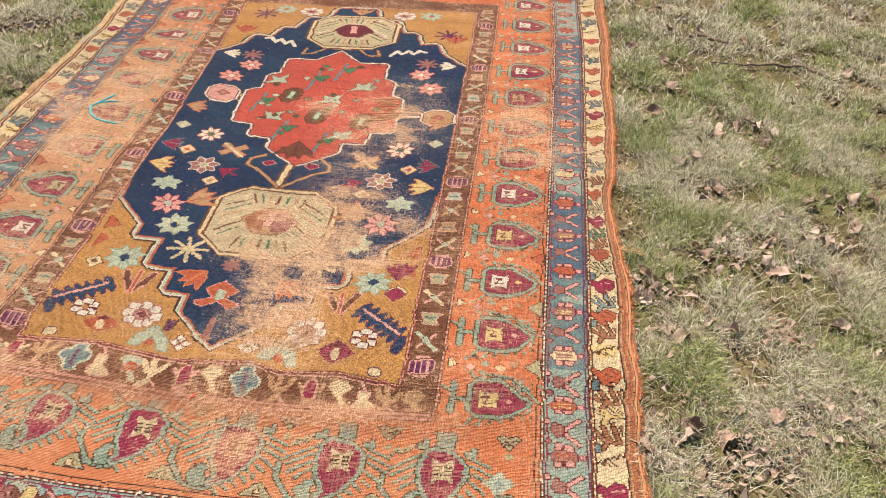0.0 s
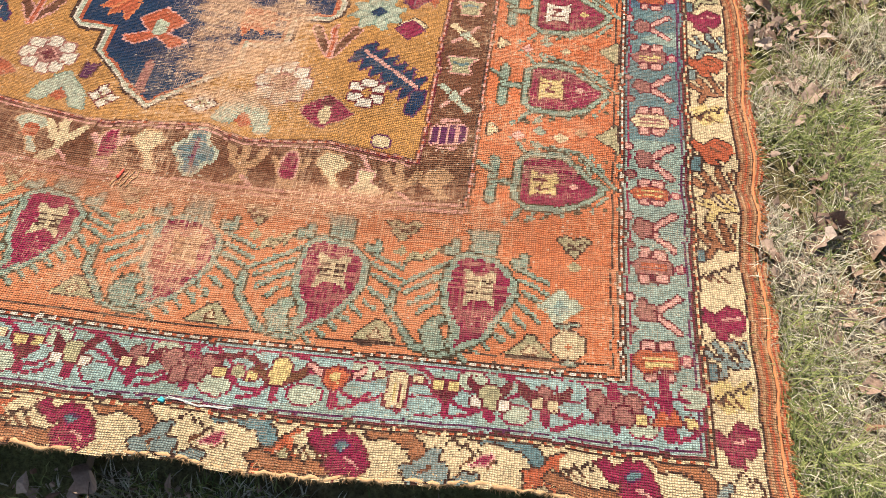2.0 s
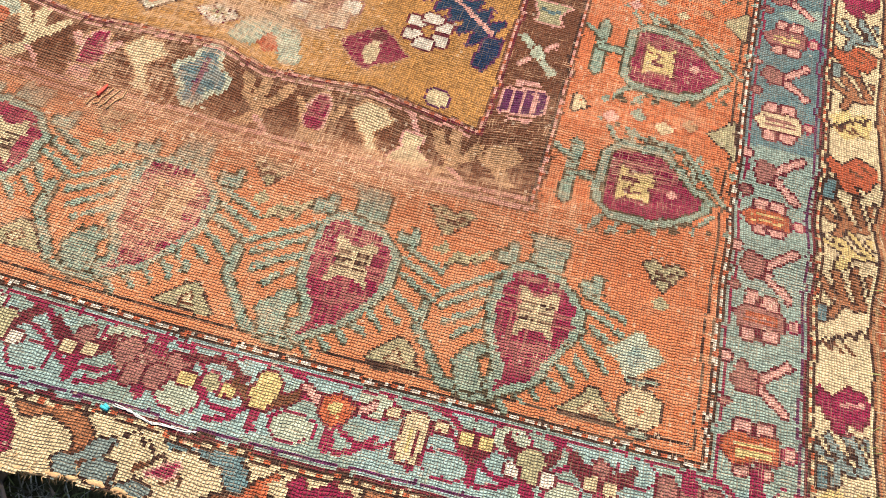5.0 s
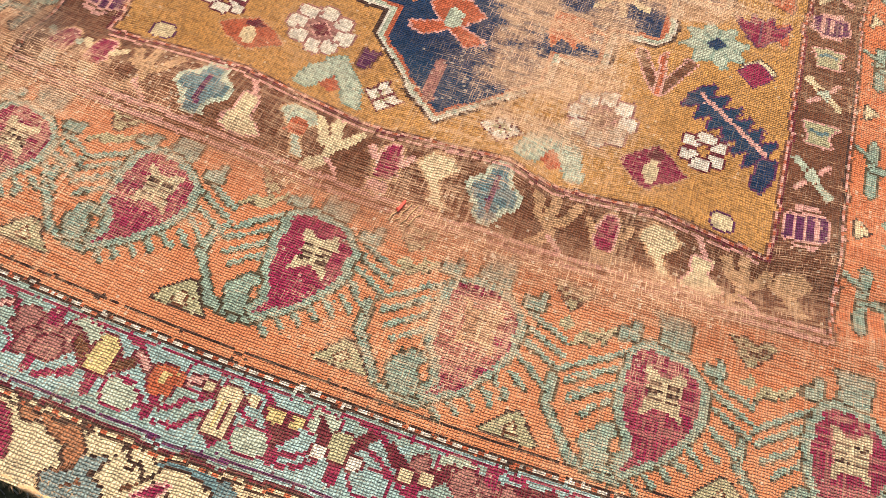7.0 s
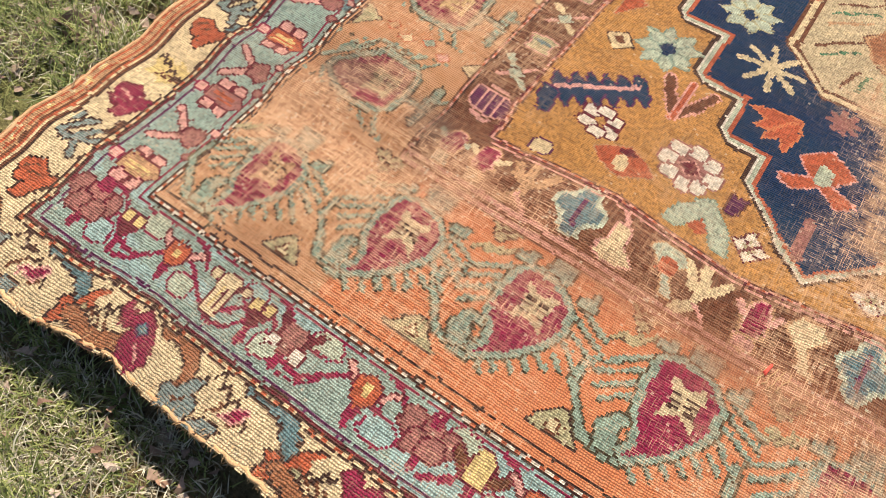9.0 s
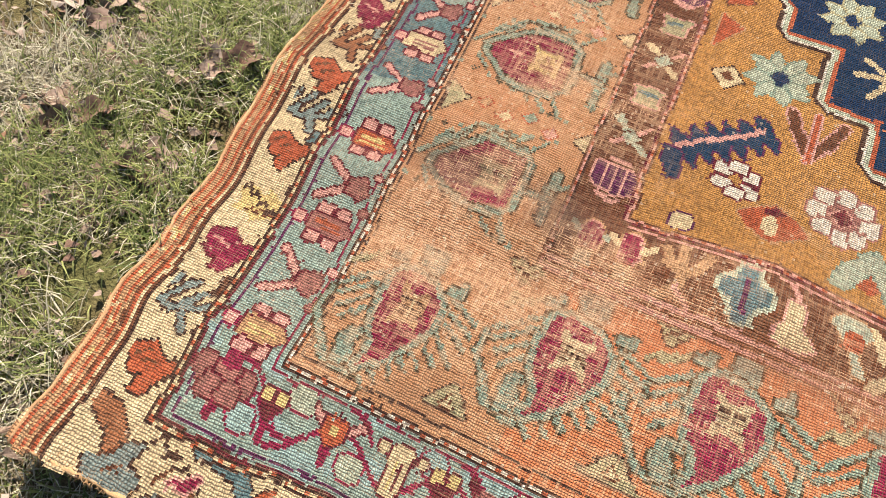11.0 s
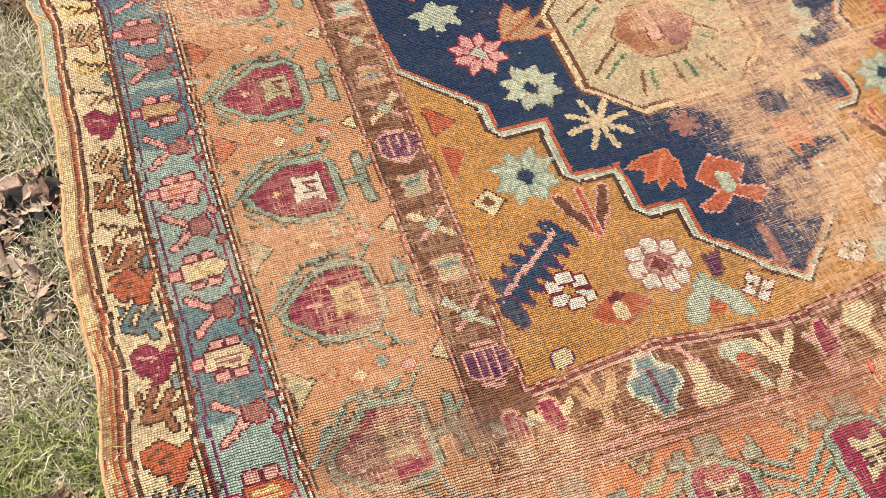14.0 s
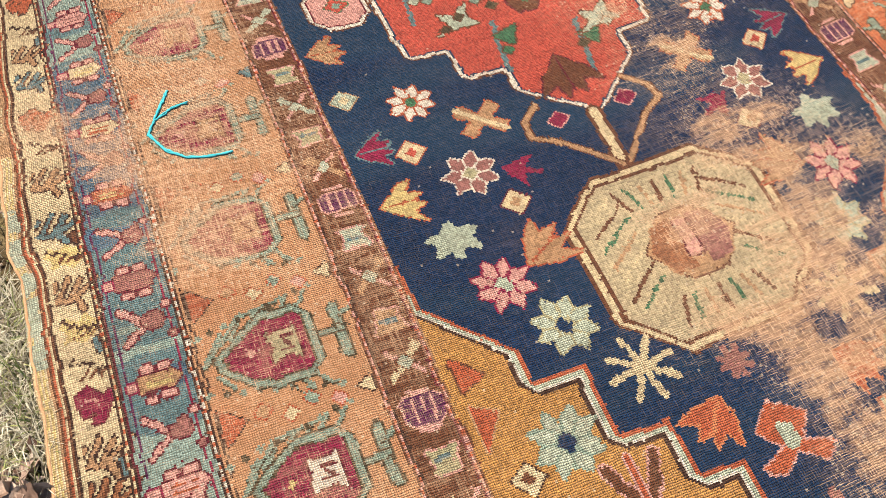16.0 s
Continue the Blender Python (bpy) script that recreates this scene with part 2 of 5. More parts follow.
def line(pts, ink, knots=1.0, *rims):
    s = cells(pts, 3 + int(knots) + sum(n for _, n in rims))
    x, y = UU[s], VV[s]
    d = np.full(x.shape, 9.0)
    for (x0, y0), (x1, y1) in zip(pts, pts[1:]):
        dx, dy = x1 - x0, y1 - y0
        f = np.clip(((x - x0) * dx + (y - y0) * dy) / (dx * dx + dy * dy + 1e-12), 0, 1)
        d = np.minimum(d, np.hypot(x - x0 - f * dx, y - y0 - f * dy))
    m = d < knots * 0.00205
    rings, g = [], m
    for rim, n in rims:
        g = grow(g, n)
        rings.append((g, rim))
    for g, rim in reversed(rings):
        chart[s][g] = INK[rim]
    chart[s][m] = INK[ink]


def spot(u, v, turn=0.0, flip=1, size=1.0):
    """A function that lays a motif's own points at a place of the rug."""
    u = unwarp(u, v)
    c, s = math.cos(radians(turn)) * size, math.sin(radians(turn)) * size
    return lambda pts: [(u + c * flip * x - s * y, v + s * flip * x + c * y) for x, y in pts]


def box(x0, y0, x1, y1):
    return [(x0, y0), (x1, y0), (x1, y1), (x0, y1)]


def star(r1, r2, n, turn=0.0):
    return [((r1 if i % 2 == 0 else r2) * math.cos(math.pi * i / n + turn), (r1 if i % 2 == 0 else r2) * math.sin(math.pi * i / n + turn)) for i in range(2 * n)]


def octagon(w, h, cut=0.42):
    a, b = w * (1 - cut), h * (1 - cut)
    return [(-a, -h), (a, -h), (w, -b), (w, b), (a, h), (-a, h), (-w, b), (-w, -b)]


def frame_mask(r):
    return (UU > r[0]) & (UU < r[1]) & (VV > r[2]) & (VV < r[3])


# the concentric bands: west, east, south, north
SELV = (-0.966, 0.928, -1.0, 4.0)
CREAM_IN = (-0.884, 0.844, -0.108, 2.90)
BLUE_IN = (-0.780, 0.737, 0.000, 2.79)
MAIN_IN = (-0.545, 0.503, 0.250, 2.54)
FIELD = (-0.465, 0.418, 0.360, 2.44)

blue_zone = frame_mask(CREAM_IN)
main_zone = frame_mask(BLUE_IN)
brown_zone = frame_mask(MAIN_IN)
field_zone = frame_mask(FIELD)
selvage_zone = ~frame_mask(SELV)
chart[:] = INK["cream"]
chart[blue_zone] = INK["seagreen"]
chart[blue_zone & (VV < 0) & (fractal(UU * 14, VV * 30, 3) > 0.5)] = INK["aqua"]
abrash = fractal(VV * 6, UU * 1.2, 5)
chart[blue_zone & (VV > 0.42) & (abrash < 0.62)] = INK["leafblue"]
chart[blue_zone & (VV > 0.75) & (abrash < 0.5)] = INK["blue"]
chart[main_zone] = INK["orange"]
chart[brown_zone] = INK["brown"]
chart[field_zone] = INK["yellow"]


def guard(r, rows):
    """Lines of single knots round a band's inner bound, going outwards."""
    n = 0
    for ink, dotted in rows:
        a = frame_mask((r[0] - (n + 1) * K, r[1] + (n + 1) * K, r[2] - (n + 1) * K, r[3] + (n + 1) * K))
        b = frame_mask((r[0] - n * K, r[1] + n * K, r[2] - n * K, r[3] + n * K))
        m = a & ~b
        if dotted:
            tick = ((np.round(UU / K) + np.round(VV / K)) % 5) < 3
            chart[m] = INK["rust"]
            chart[m & tick] = INK[ink]
        else:
            chart[m] = INK[ink]
        n += 1


# -- outer band: leaves on cream --
def veins(t, ink, n=3):
    for i in range(n):
        x = -0.014 + 0.013 * i
        line(t([(x - 0.006, 0.008 - 0.009 * i), (x + 0.008, 0.018 - 0.011 * i)]), ink, 1)


def hooked_leaf(u, v, ink, side, size=1.0):
    """A leaf of three slanting fingers on a bent stem."""
    t = spot(u, v, 0, side, size)
    strokes = [
        ([(-0.036, -0.004), (-0.022, 0.022)], 1.7),
        ([(-0.020, -0.008), (-0.002, 0.026)], 1.9),
        ([(-0.002, -0.010), (0.016, 0.018)], 1.9),
        ([(-0.034, -0.006), (-0.004, -0.014), (0.020, -0.002), (0.040, 0.014)], 1.7),
        ([(0.006, -0.010), (0.014, -0.032)], 2.0),
    ]
    for pts, w in strokes:
        line(t(pts), ink, w, ("dark" if ink != "cream" else "brown", 1))
    for pts, w in strokes:
        line(t(pts), ink, w)
    line(t([(-0.012, 0.000), (-0.002, 0.016)]), "dark" if ink in ("slate", "lime", "straw", "tan") else "brown", 1)


def winged_leaf(u, v, ink, side, size=1.0):
    """A leaf with a broad body and a forked tail."""
    t = spot(u, v, 0, side, size)
    shape(t([(-0.036, 0.008), (-0.026, 0.020), (-0.003, 0.030), (0.018, 0.010), (0.037, 0.022), (0.042, 0.003), (0.024, -0.008), (0.013, -0.032), (-0.006, -0.033), (0.001, -0.014), (-0.017, -0.020), (-0.024, -0.004)]), ink, ("maroon" if ink == "magenta" else "dark", 1))
    if ink == "magenta":
        line(t([(-0.018, 0.010), (0.006, 0.004)]), "pink", 1)
    else:
        veins(t, "brown", 2)


def zig_leaf(u, v, ink, side, size=1.0):
    """A pale leaf drawn only by its dark teeth."""
    t = spot(u, v, 0, side, size)
    shape(t([(-0.034, 0.016), (-0.014, 0.028), (0.002, 0.016), (0.012, 0.030), (0.034, 0.012), (0.030, -0.012), (0.012, -0.030), (-0.006, -0.018), (-0.026, -0.022), (-0.020, -0.002)]), ink)
    for i in range(4):
        x = -0.030 + 0.016 * i
        line(t([(x, 0.014 - 0.008 * i), (x + 0.008, 0.024 - 0.008 * i), (x + 0.016, 0.012 - 0.008 * i)]), "dark", 1)
    for i in range(3):
        line(t([(-0.010 + 0.014 * i, -0.016), (0.0 + 0.014 * i, -0.004 - 0.002 * i)]), "brown", 1)


WEST_LEAVES = [(-0.070, "rust"), (0.010, "slate"), (0.090, "magenta"), (0.163, "straw"), (0.253, "rust"), (0.328, "slate"), (0.392, "rust"), (0.464, "umber"), (0.531, "magenta"), (0.598, "leafblue"), (0.652, "rust"), (0.700, "umber"), (0.745, "cream"), (0.805, "umber"), (0.865, "tan"), (0.943, "magenta"), (0.997, "cream"), (1.066, "straw"), (1.131, "tan"), (1.200, "straw"), (1.262, "leafblue"), (1.359, "tan"), (1.442, "cream"), (1.516, "rust"), (1.621, "leafblue"), (1.70, "tan"), (1.775, "cream"), (1.85, "rust"), (1.93, "leafblue"), (2.01, "straw"), (2.09, "magenta"), (2.17, "cream"), (2.25, "rust"), (2.33, "slate"), (2.42, "tan"), (2.5, "magenta"), (2.58, "straw"), (2.66, "rust"), (2.75, "slate")]
EAST_LEAVES = [(-0.086, "magenta"), (-0.023, "straw"), (0.037, "slate"), (0.092, "magenta"), (0.174, "cream"), (0.239, "umber"), (0.300, "straw"), (0.350, "umber"), (0.411, "rust"), (0.490, "straw"), (0.552, "umber"), (0.612, "rust"), (0.664, "slate"), (0.729, "magenta"), (0.796, "lime"), (0.856, "rust"), (0.910, "umber"), (0.955, "green"), (1.010, "magenta"), (1.072, "lime"), (1.147, "rust"), (1.22, "umber"), (1.30, "slate"), (1.38, "cream"), (1.46, "rust"), (1.54, "straw"), (1.62, "magenta"), (1.70, "leafblue"), (1.79, "red"), (1.88, "cream"), (1.97, "rust"), (2.06, "leafblue"), (2.15, "straw"), (2.24, "red"), (2.33, "cream"), (2.42, "leafblue"), (2.51, "rust"), (2.6, "straw"), (2.7, "slate")]
rng = random.Random(7)
for side, uc, row in ((1, -0.926, WEST_LEAVES), (-1, 0.888, EAST_LEAVES)):
    for i, (v, ink) in enumerate(row):
        u = uc - side * spread(v)
        if ink == "cream" or (ink == "straw" and i % 2):
            zig_leaf(u, v, ink, side, 0.9)
        elif ink in ("magenta", "rust", "red"):
            winged_leaf(u, v, ink, side, 0.90)
        else:
            hooked_leaf(u, v, ink, side, 1.02)
        if i % 3 == 1:
            t = spot(u, v + 0.034, 0, side)
            shape(t(box(0.020, -0.012, 0.034, 0.012)), rng.choice(["leafblue", "leafblue", "brown", "slate"]), ("dark", 1))
# the south run of the outer band: big blossoms, arched leaves and pale teeth
for m0 in (-1.004, -0.650, -0.300, 0.054, 0.388, 0.753):
    def low(du, dv=0.0, flip=1, size=1.0):
        return spot(m0 + du, -0.150 + dv, 0, flip, size)
    t = low(-0.046, -0.020)
    shape(t([(-0.070, 0.002), (-0.030, -0.016), (0.030, -0.012), (0.046, 0.012), (0.020, 0.006), (-0.02, 0.000), (-0.060, 0.014)]), "umber", ("dark", 1))
    t = low(0.0, -0.004)
    shape(t([(-0.046, 0.022), (-0.036, 0.034), (-0.026, 0.018), (-0.008, 0.030), (0.014, 0.024), (0.028, 0.004), (0.034, -0.016), (0.020, -0.034), (0.008, -0.026), (-0.006, -0.034), (-0.018, -0.014), (-0.014, 0.006), (-0.030, 0.002)]), "magenta", ("maroon", 1))
    shape(t([(-0.012, 0.010), (-0.002, 0.018), (0.008, 0.012), (-0.002, 0.004)]), "leafblue", ("plum", 1))
    line(t([(0.004, -0.006), (0.020, -0.018)]), "pink", 1)
    t = low(0.062, 0.014)
    shape(t([(-0.044, 0.018), (-0.020, 0.028), (0.014, 0.022), (0.036, 0.002), (0.044, -0.022), (0.030, -0.026), (0.018, -0.004), (-0.006, 0.008), (-0.034, 0.006)]), "umber", ("dark", 1))
    t = low(0.104, -0.022)
    shape(t([(-0.020, -0.020), (-0.030, 0.004), (-0.010, 0.010), (0.002, 0.030), (0.018, 0.034), (0.012, 0.014), (0.030, 0.006), (0.024, -0.018), (0.004, -0.012)]), "slate", ("dark", 1))
    veins(t, "brown", 2)
    zig_leaf(m0 + 0.158, -0.146, "cream", 1, 1.05)
    t = low(0.170, -0.004)
    shape(t([(-0.010, -0.006), (0.004, 0.008), (0.018, 0.014), (0.010, -0.004)]), "magenta", ("pink", 1))
    t = low(0.150, -0.032)
    shape(t([(-0.020, -0.008), (0.0, 0.010), (0.020, 0.012), (0.016, -0.008)]), "slate", ("dark", 1))
    t = low(0.214, 0.022)
    shape(t([(-0.050, 0.012), (-0.024, 0.022), (0.012, 0.016), (0.034, -0.002), (0.040, -0.022), (0.024, -0.022), (0.010, -0.004), (-0.020, 0.004), (-0.044, 0.002)]), "leafblue", ("dark", 1))
    t = low(0.262, -0.010)
    shape(t([(-0.036, -0.028), (-0.030, -0.008), (-0.040, 0.002), (-0.014, 0.006), (-0.002, 0.026), (0.018, 0.034), (0.024, 0.014), (0.014, 0.0), (0.022, -0.018), (0.004, -0.024), (-0.010, -0.016)]), "rust", ("dark", 1))
    shape(t(star(0.009, 0.006, 4)), "lime", ("brown", 1))
    zig_leaf(m0 + 0.300, -0.148, "cream", -1, 0.9)

# the stripes of both long edges
for i, ink in enumerate(["cream", "cream", "dark", "brown", "cream", "rust", "brown", "tan", "cream", "straw", "cream", "straw", "cream", "cream"]):
    chart[(UU < SELV[0] + (4 - i) * K) & (UU >= SELV[0] + (3 - i) * K)] = INK[ink]
for lo, hi, ink in ((-1, 0.52, "tan"), (0.66, 0.72, "tan"), (1.02, 1.32, "pale"), (1.44, 1.62, "tan"), (1.9, 2.1, "pale")):
    chart[(UU < -0.977) & (VV > lo) & (VV < hi) & (fractal(UU * 40, VV * 60, 27) > 0.38)] = INK[ink]
chart[(UU < -0.980) & (VV < 0.60) & (np.floor(UU / K) % 3 > 1) & (fractal(UU * 60, VV * 9, 28) > 0.48)] = INK["rust"]
for i, ink in enumerate(["cream", "dark", "umber", "tan", "umber", "rust", "umber", "tan", "brown", "tan", "rust", "tan", "rust", "tan"]):
    chart[(UU > SELV[1] - (4 - i) * K) & (UU <= SELV[1] - (3 - i) * K)] = INK[ink]

guard(CREAM_IN, [("maroon", False), ("dark", False), ("cream", True), ("dark", False)])

# -- blue band --
line([(CREAM_IN[0] + 2 * K, 3), (CREAM_IN[0] + 2 * K, CREAM_IN[2] + 2 * K), (CREAM_IN[1] - 2 * K, CREAM_IN[2] + 2 * K), (CREAM_IN[1] - 2 * K, 3)], "plum", 1.0)
line([(BLUE_IN[0] - 5 * K, 3), (BLUE_IN[0] - 5 * K, BLUE_IN[2] - 5 * K), (BLUE_IN[1] + 5 * K, BLUE_IN[2] - 5 * K), (BLUE_IN[1] + 5 * K, 3)], "magenta", 1.0)


def blue_box(u, v, side, ink, mid):
    t = spot(u, v, 0, side, 1.12)
    shape(t([(-0.024, -0.012), (0.018, -0.013), (0.030, 0.0), (0.018, 0.013), (-0.024, 0.012)]), ink, ("maroon", 1))
    for dy in (-0.005, 0.003):
        line(t([(-0.016, dy), (0.014, dy)]), mid, 1.0)
    for dy in (-0.021, 0.021):
        shape(t(box(-0.018, dy - 0.005, -0.003, dy + 0.005)), "pink", ("maroon", 1))
        shape(t(box(0.003, dy - 0.005, 0.017, dy + 0.005)), "pink", ("maroon", 1))
    shape(t(box(-0.040, -0.006, -0.029, 0.006)), "pink", ("magenta", 1))


def blue_fork(u, v, side):
    t = spot(u, v, 0, side, 1.08)
    line(t([(-0.03, 0.026), (0.004, 0.0), (-0.03, -0.026)]), "pink", 2.0, ("maroon", 1))
    shape(t([(0.0, 0.010), (0.020, 0.018), (0.026, 0.0), (0.018, -0.012), (0.0, -0.008)]), "mauve", ("maroon", 1))
    shape(t(box(0.028, 0.018, 0.038, 0.027)), "pink", ("maroon", 1))
    shape(t(box(0.026, -0.030, 0.036, -0.021)), "mauve", ("maroon", 1))


WEST_BLUE = [0.015, 0.091, 0.172, 0.236, 0.318, 0.418, 0.507, 0.579, 0.647, 0.719, 0.789, 0.867, 0.946, 1.043, 1.119, 1.205, 1.300]
EAST_BLUE = [-0.050, 0.021, 0.094, 0.175, 0.239, 0.315, 0.381, 0.464]
for side, uc, row in ((1, -0.832, WEST_BLUE), (-1, 0.789, EAST_BLUE)):
    row = row + [row[-1] + 0.078 * (i + 1) for i in range(int((2.74 - row[-1]) / 0.078))]
    first = 0 if side > 0 else 1
    for i, v in enumerate(row):
        u = uc - side * spread(v)
        if i % 2 == first:
            k = i // 2
            blue_box(u, v, side, (["tan", "mauve", "rust", "cream", "cream", "pink"] if side > 0 else ["rust", "mauve", "rust", "cream", "mauve"])[k % (6 if side > 0 else 5)], ["straw", "rust", "straw", "mauve"][k % 4])
        elif v > 0:
            blue_fork(u, v, side)
# the south run: blossoms on a red vine
line([(-0.86 + 0.01 * i, -0.060 + 0.018 * math.sin(0.01 * i * 2 * math.pi / 0.144)) for i in range(168)], "magenta", 1.5)


def leaf_pair(t, y, ink, w=0.030):
    for sx in (-1, 1):
        shape(t([(sx * 0.006, y - 0.006), (sx * w, y + 0.018), (sx * w * 0.95, y + 0.004), (sx * 0.012, y - 0.014)]), ink, ("maroon", 1))


def white_boxes(t, y, gap=0.010, ink="cream"):
    for sx in (-1, 1):
        shape(t(box(sx * gap - 0.007, y - 0.006, sx * gap + 0.007, y + 0.006)), ink, ("maroon", 1))


def blossom(u, v, kind):
    t = spot(u, v)
    if kind != "pair":
        line(t([(0, -0.010), (0.002, -0.034)]), "magenta", 3.0)
    if kind == "vee":
        leaf_pair(t, 0.006, "maroon", 0.034)
        shape(t([(-0.010, 0.004), (0.010, 0.004), (0.006, 0.020), (-0.006, 0.020)]), "mauve", ("maroon", 1))
        white_boxes(t, -0.004)
    elif kind == "palm":
        for dx, dy in ((-0.024, 0.008), (0.024, 0.006), (0.0, 0.010), (-0.010, -0.012), (0.012, -0.012)):
            shape(t([(dx + x, dy + y) for x, y in octagon(0.011, 0.014, 0.4)]), "mauve", ("maroon", 1))
        line(t([(0, 0.030), (0, 0.020)]), "magenta", 4.0)
    elif kind == "yellow":
        leaf_pair(t, 0.0, "brown", 0.034)
        shape(t([(-0.012, -0.014), (0.010, -0.014), (0.014, 0.018), (0.006, 0.026), (-0.008, 0.026), (-0.013, 0.016)]), "straw", ("maroon", 1))
    elif kind == "fork":
        for sx in (-1, 1):
            line(t([(sx * 0.034, 0.020), (sx * 0.014, 0.006)]), "pink", 1.8, ("maroon", 1))
        shape(t([(-0.014, -0.004), (0.0, -0.014), (0.014, -0.004), (0.016, 0.014), (0.0, 0.022), (-0.016, 0.014)]), "rust", ("maroon", 1))
        shape(t([(-0.004, 0.0), (0.004, 0.0), (0.005, 0.014), (-0.005, 0.014)]), "straw")
    elif kind == "cream":
        shape(t([(-0.013, -0.030), (0.011, -0.030), (0.012, 0.016), (0.004, 0.024), (-0.008, 0.024), (-0.013, 0.014)]), "cream", ("maroon", 1))
        for dx in (-0.004, 0.003):
            line(t([(dx, -0.022), (dx, 0.004)]), "straw" if dx < 0 else "maroon", 1)
        white_boxes(t, 0.014, 0.026)
    elif kind == "red":
        shape(t([(-0.016, 0.0), (0.0, -0.020), (0.016, 0.0), (0.010, 0.016), (-0.010, 0.016)]), "maroon", ("magenta", 1))
        white_boxes(t, 0.010, 0.010, "straw")
    elif kind == "bud":
        leaf_pair(t, 0.010, "maroon", 0.028)
        shape(t(octagon(0.013, 0.018, 0.5)), "mauve" if u < 0 else "lime", ("maroon", 1))
        white_boxes(t, -0.010, 0.018, "white")
    elif kind == "pair":
        white_boxes(t, -0.004, 0.022, "straw")
        shape(t(octagon(0.010, 0.008, 0.5)), "lime", ("magenta", 1))
        line(t([(-0.03, 0.018), (0.0, 0.026), (0.03, 0.016)]), "maroon", 2.4)
    else:
        shape(t([(-0.018, -0.020), (0.018, -0.020), (0.006, 0.002), (-0.006, 0.002)]), "rust", ("maroon", 1))
        white_boxes(t, -0.014, 0.030, "straw")
        line(t([(0, 0.0), (0, 0.05)]), "magenta", 3.0)
        line(t([(-0.026, 0.016), (0.026, 0.016)]), "magenta", 2.0)


BLOSSOMS = [(-0.845, "palm"), (-0.780, "red"), (-0.692, "fork"), (-0.600, "cream"), (-0.540, "red"), (-0.483, "bud"), (-0.382, "fork"), (-0.300, "palm"), (-0.238, "yellow"), (-0.170, "fork"), (-0.100, "cream"), (-0.040, "red"), (0.022, "bud"), (0.102, "vee"), (0.172, "palm"), (0.233, "pair"), (0.289, "yellow"), (0.361, "fork"), (0.444, "cream"), (0.505, "red"), (0.565, "bud"), (0.638, "vee"), (0.730, "palm"), (0.796, "end")]
for i, (u, kind) in enumerate(BLOSSOMS):
    up = 1 if i % 2 else -1
    # round pale buds of the ground ringed in red between the blossoms
    shape([(u + 0.036 + x, -0.054 + 0.022 * up + y) for x, y in octagon(0.018, 0.014, 0.5)], "pale" if i % 3 else "aqua", ("magenta", 1))
    line([(u + 0.012, -0.054 - 0.036 * up), (u + 0.034, -0.054 - 0.030 * up), (u + 0.050, -0.054 - 0.012 * up)], "magenta", 1.6)
for u, kind in BLOSSOMS:
    blossom(u, -0.052, kind)

guard(BLUE_IN, [("dark", False), ("white", True), ("dark", False)])

# -- main band --
line([(BLUE_IN[0] + 2 * K, 3), (BLUE_IN[0] + 2 * K, BLUE_IN[2] + 3 * K), (BLUE_IN[1] - 2 * K, BLUE_IN[2] + 3 * K), (BLUE_IN[1] - 2 * K, 3)], "dark", 1.0)


def bar(pts, ink="teal", knots=1.7):
    """A short comb tooth with its dark edge on the lower side."""
    line([(x, y - K) for x, y in pts], "darkgreen", knots)
    line(pts, ink, knots)


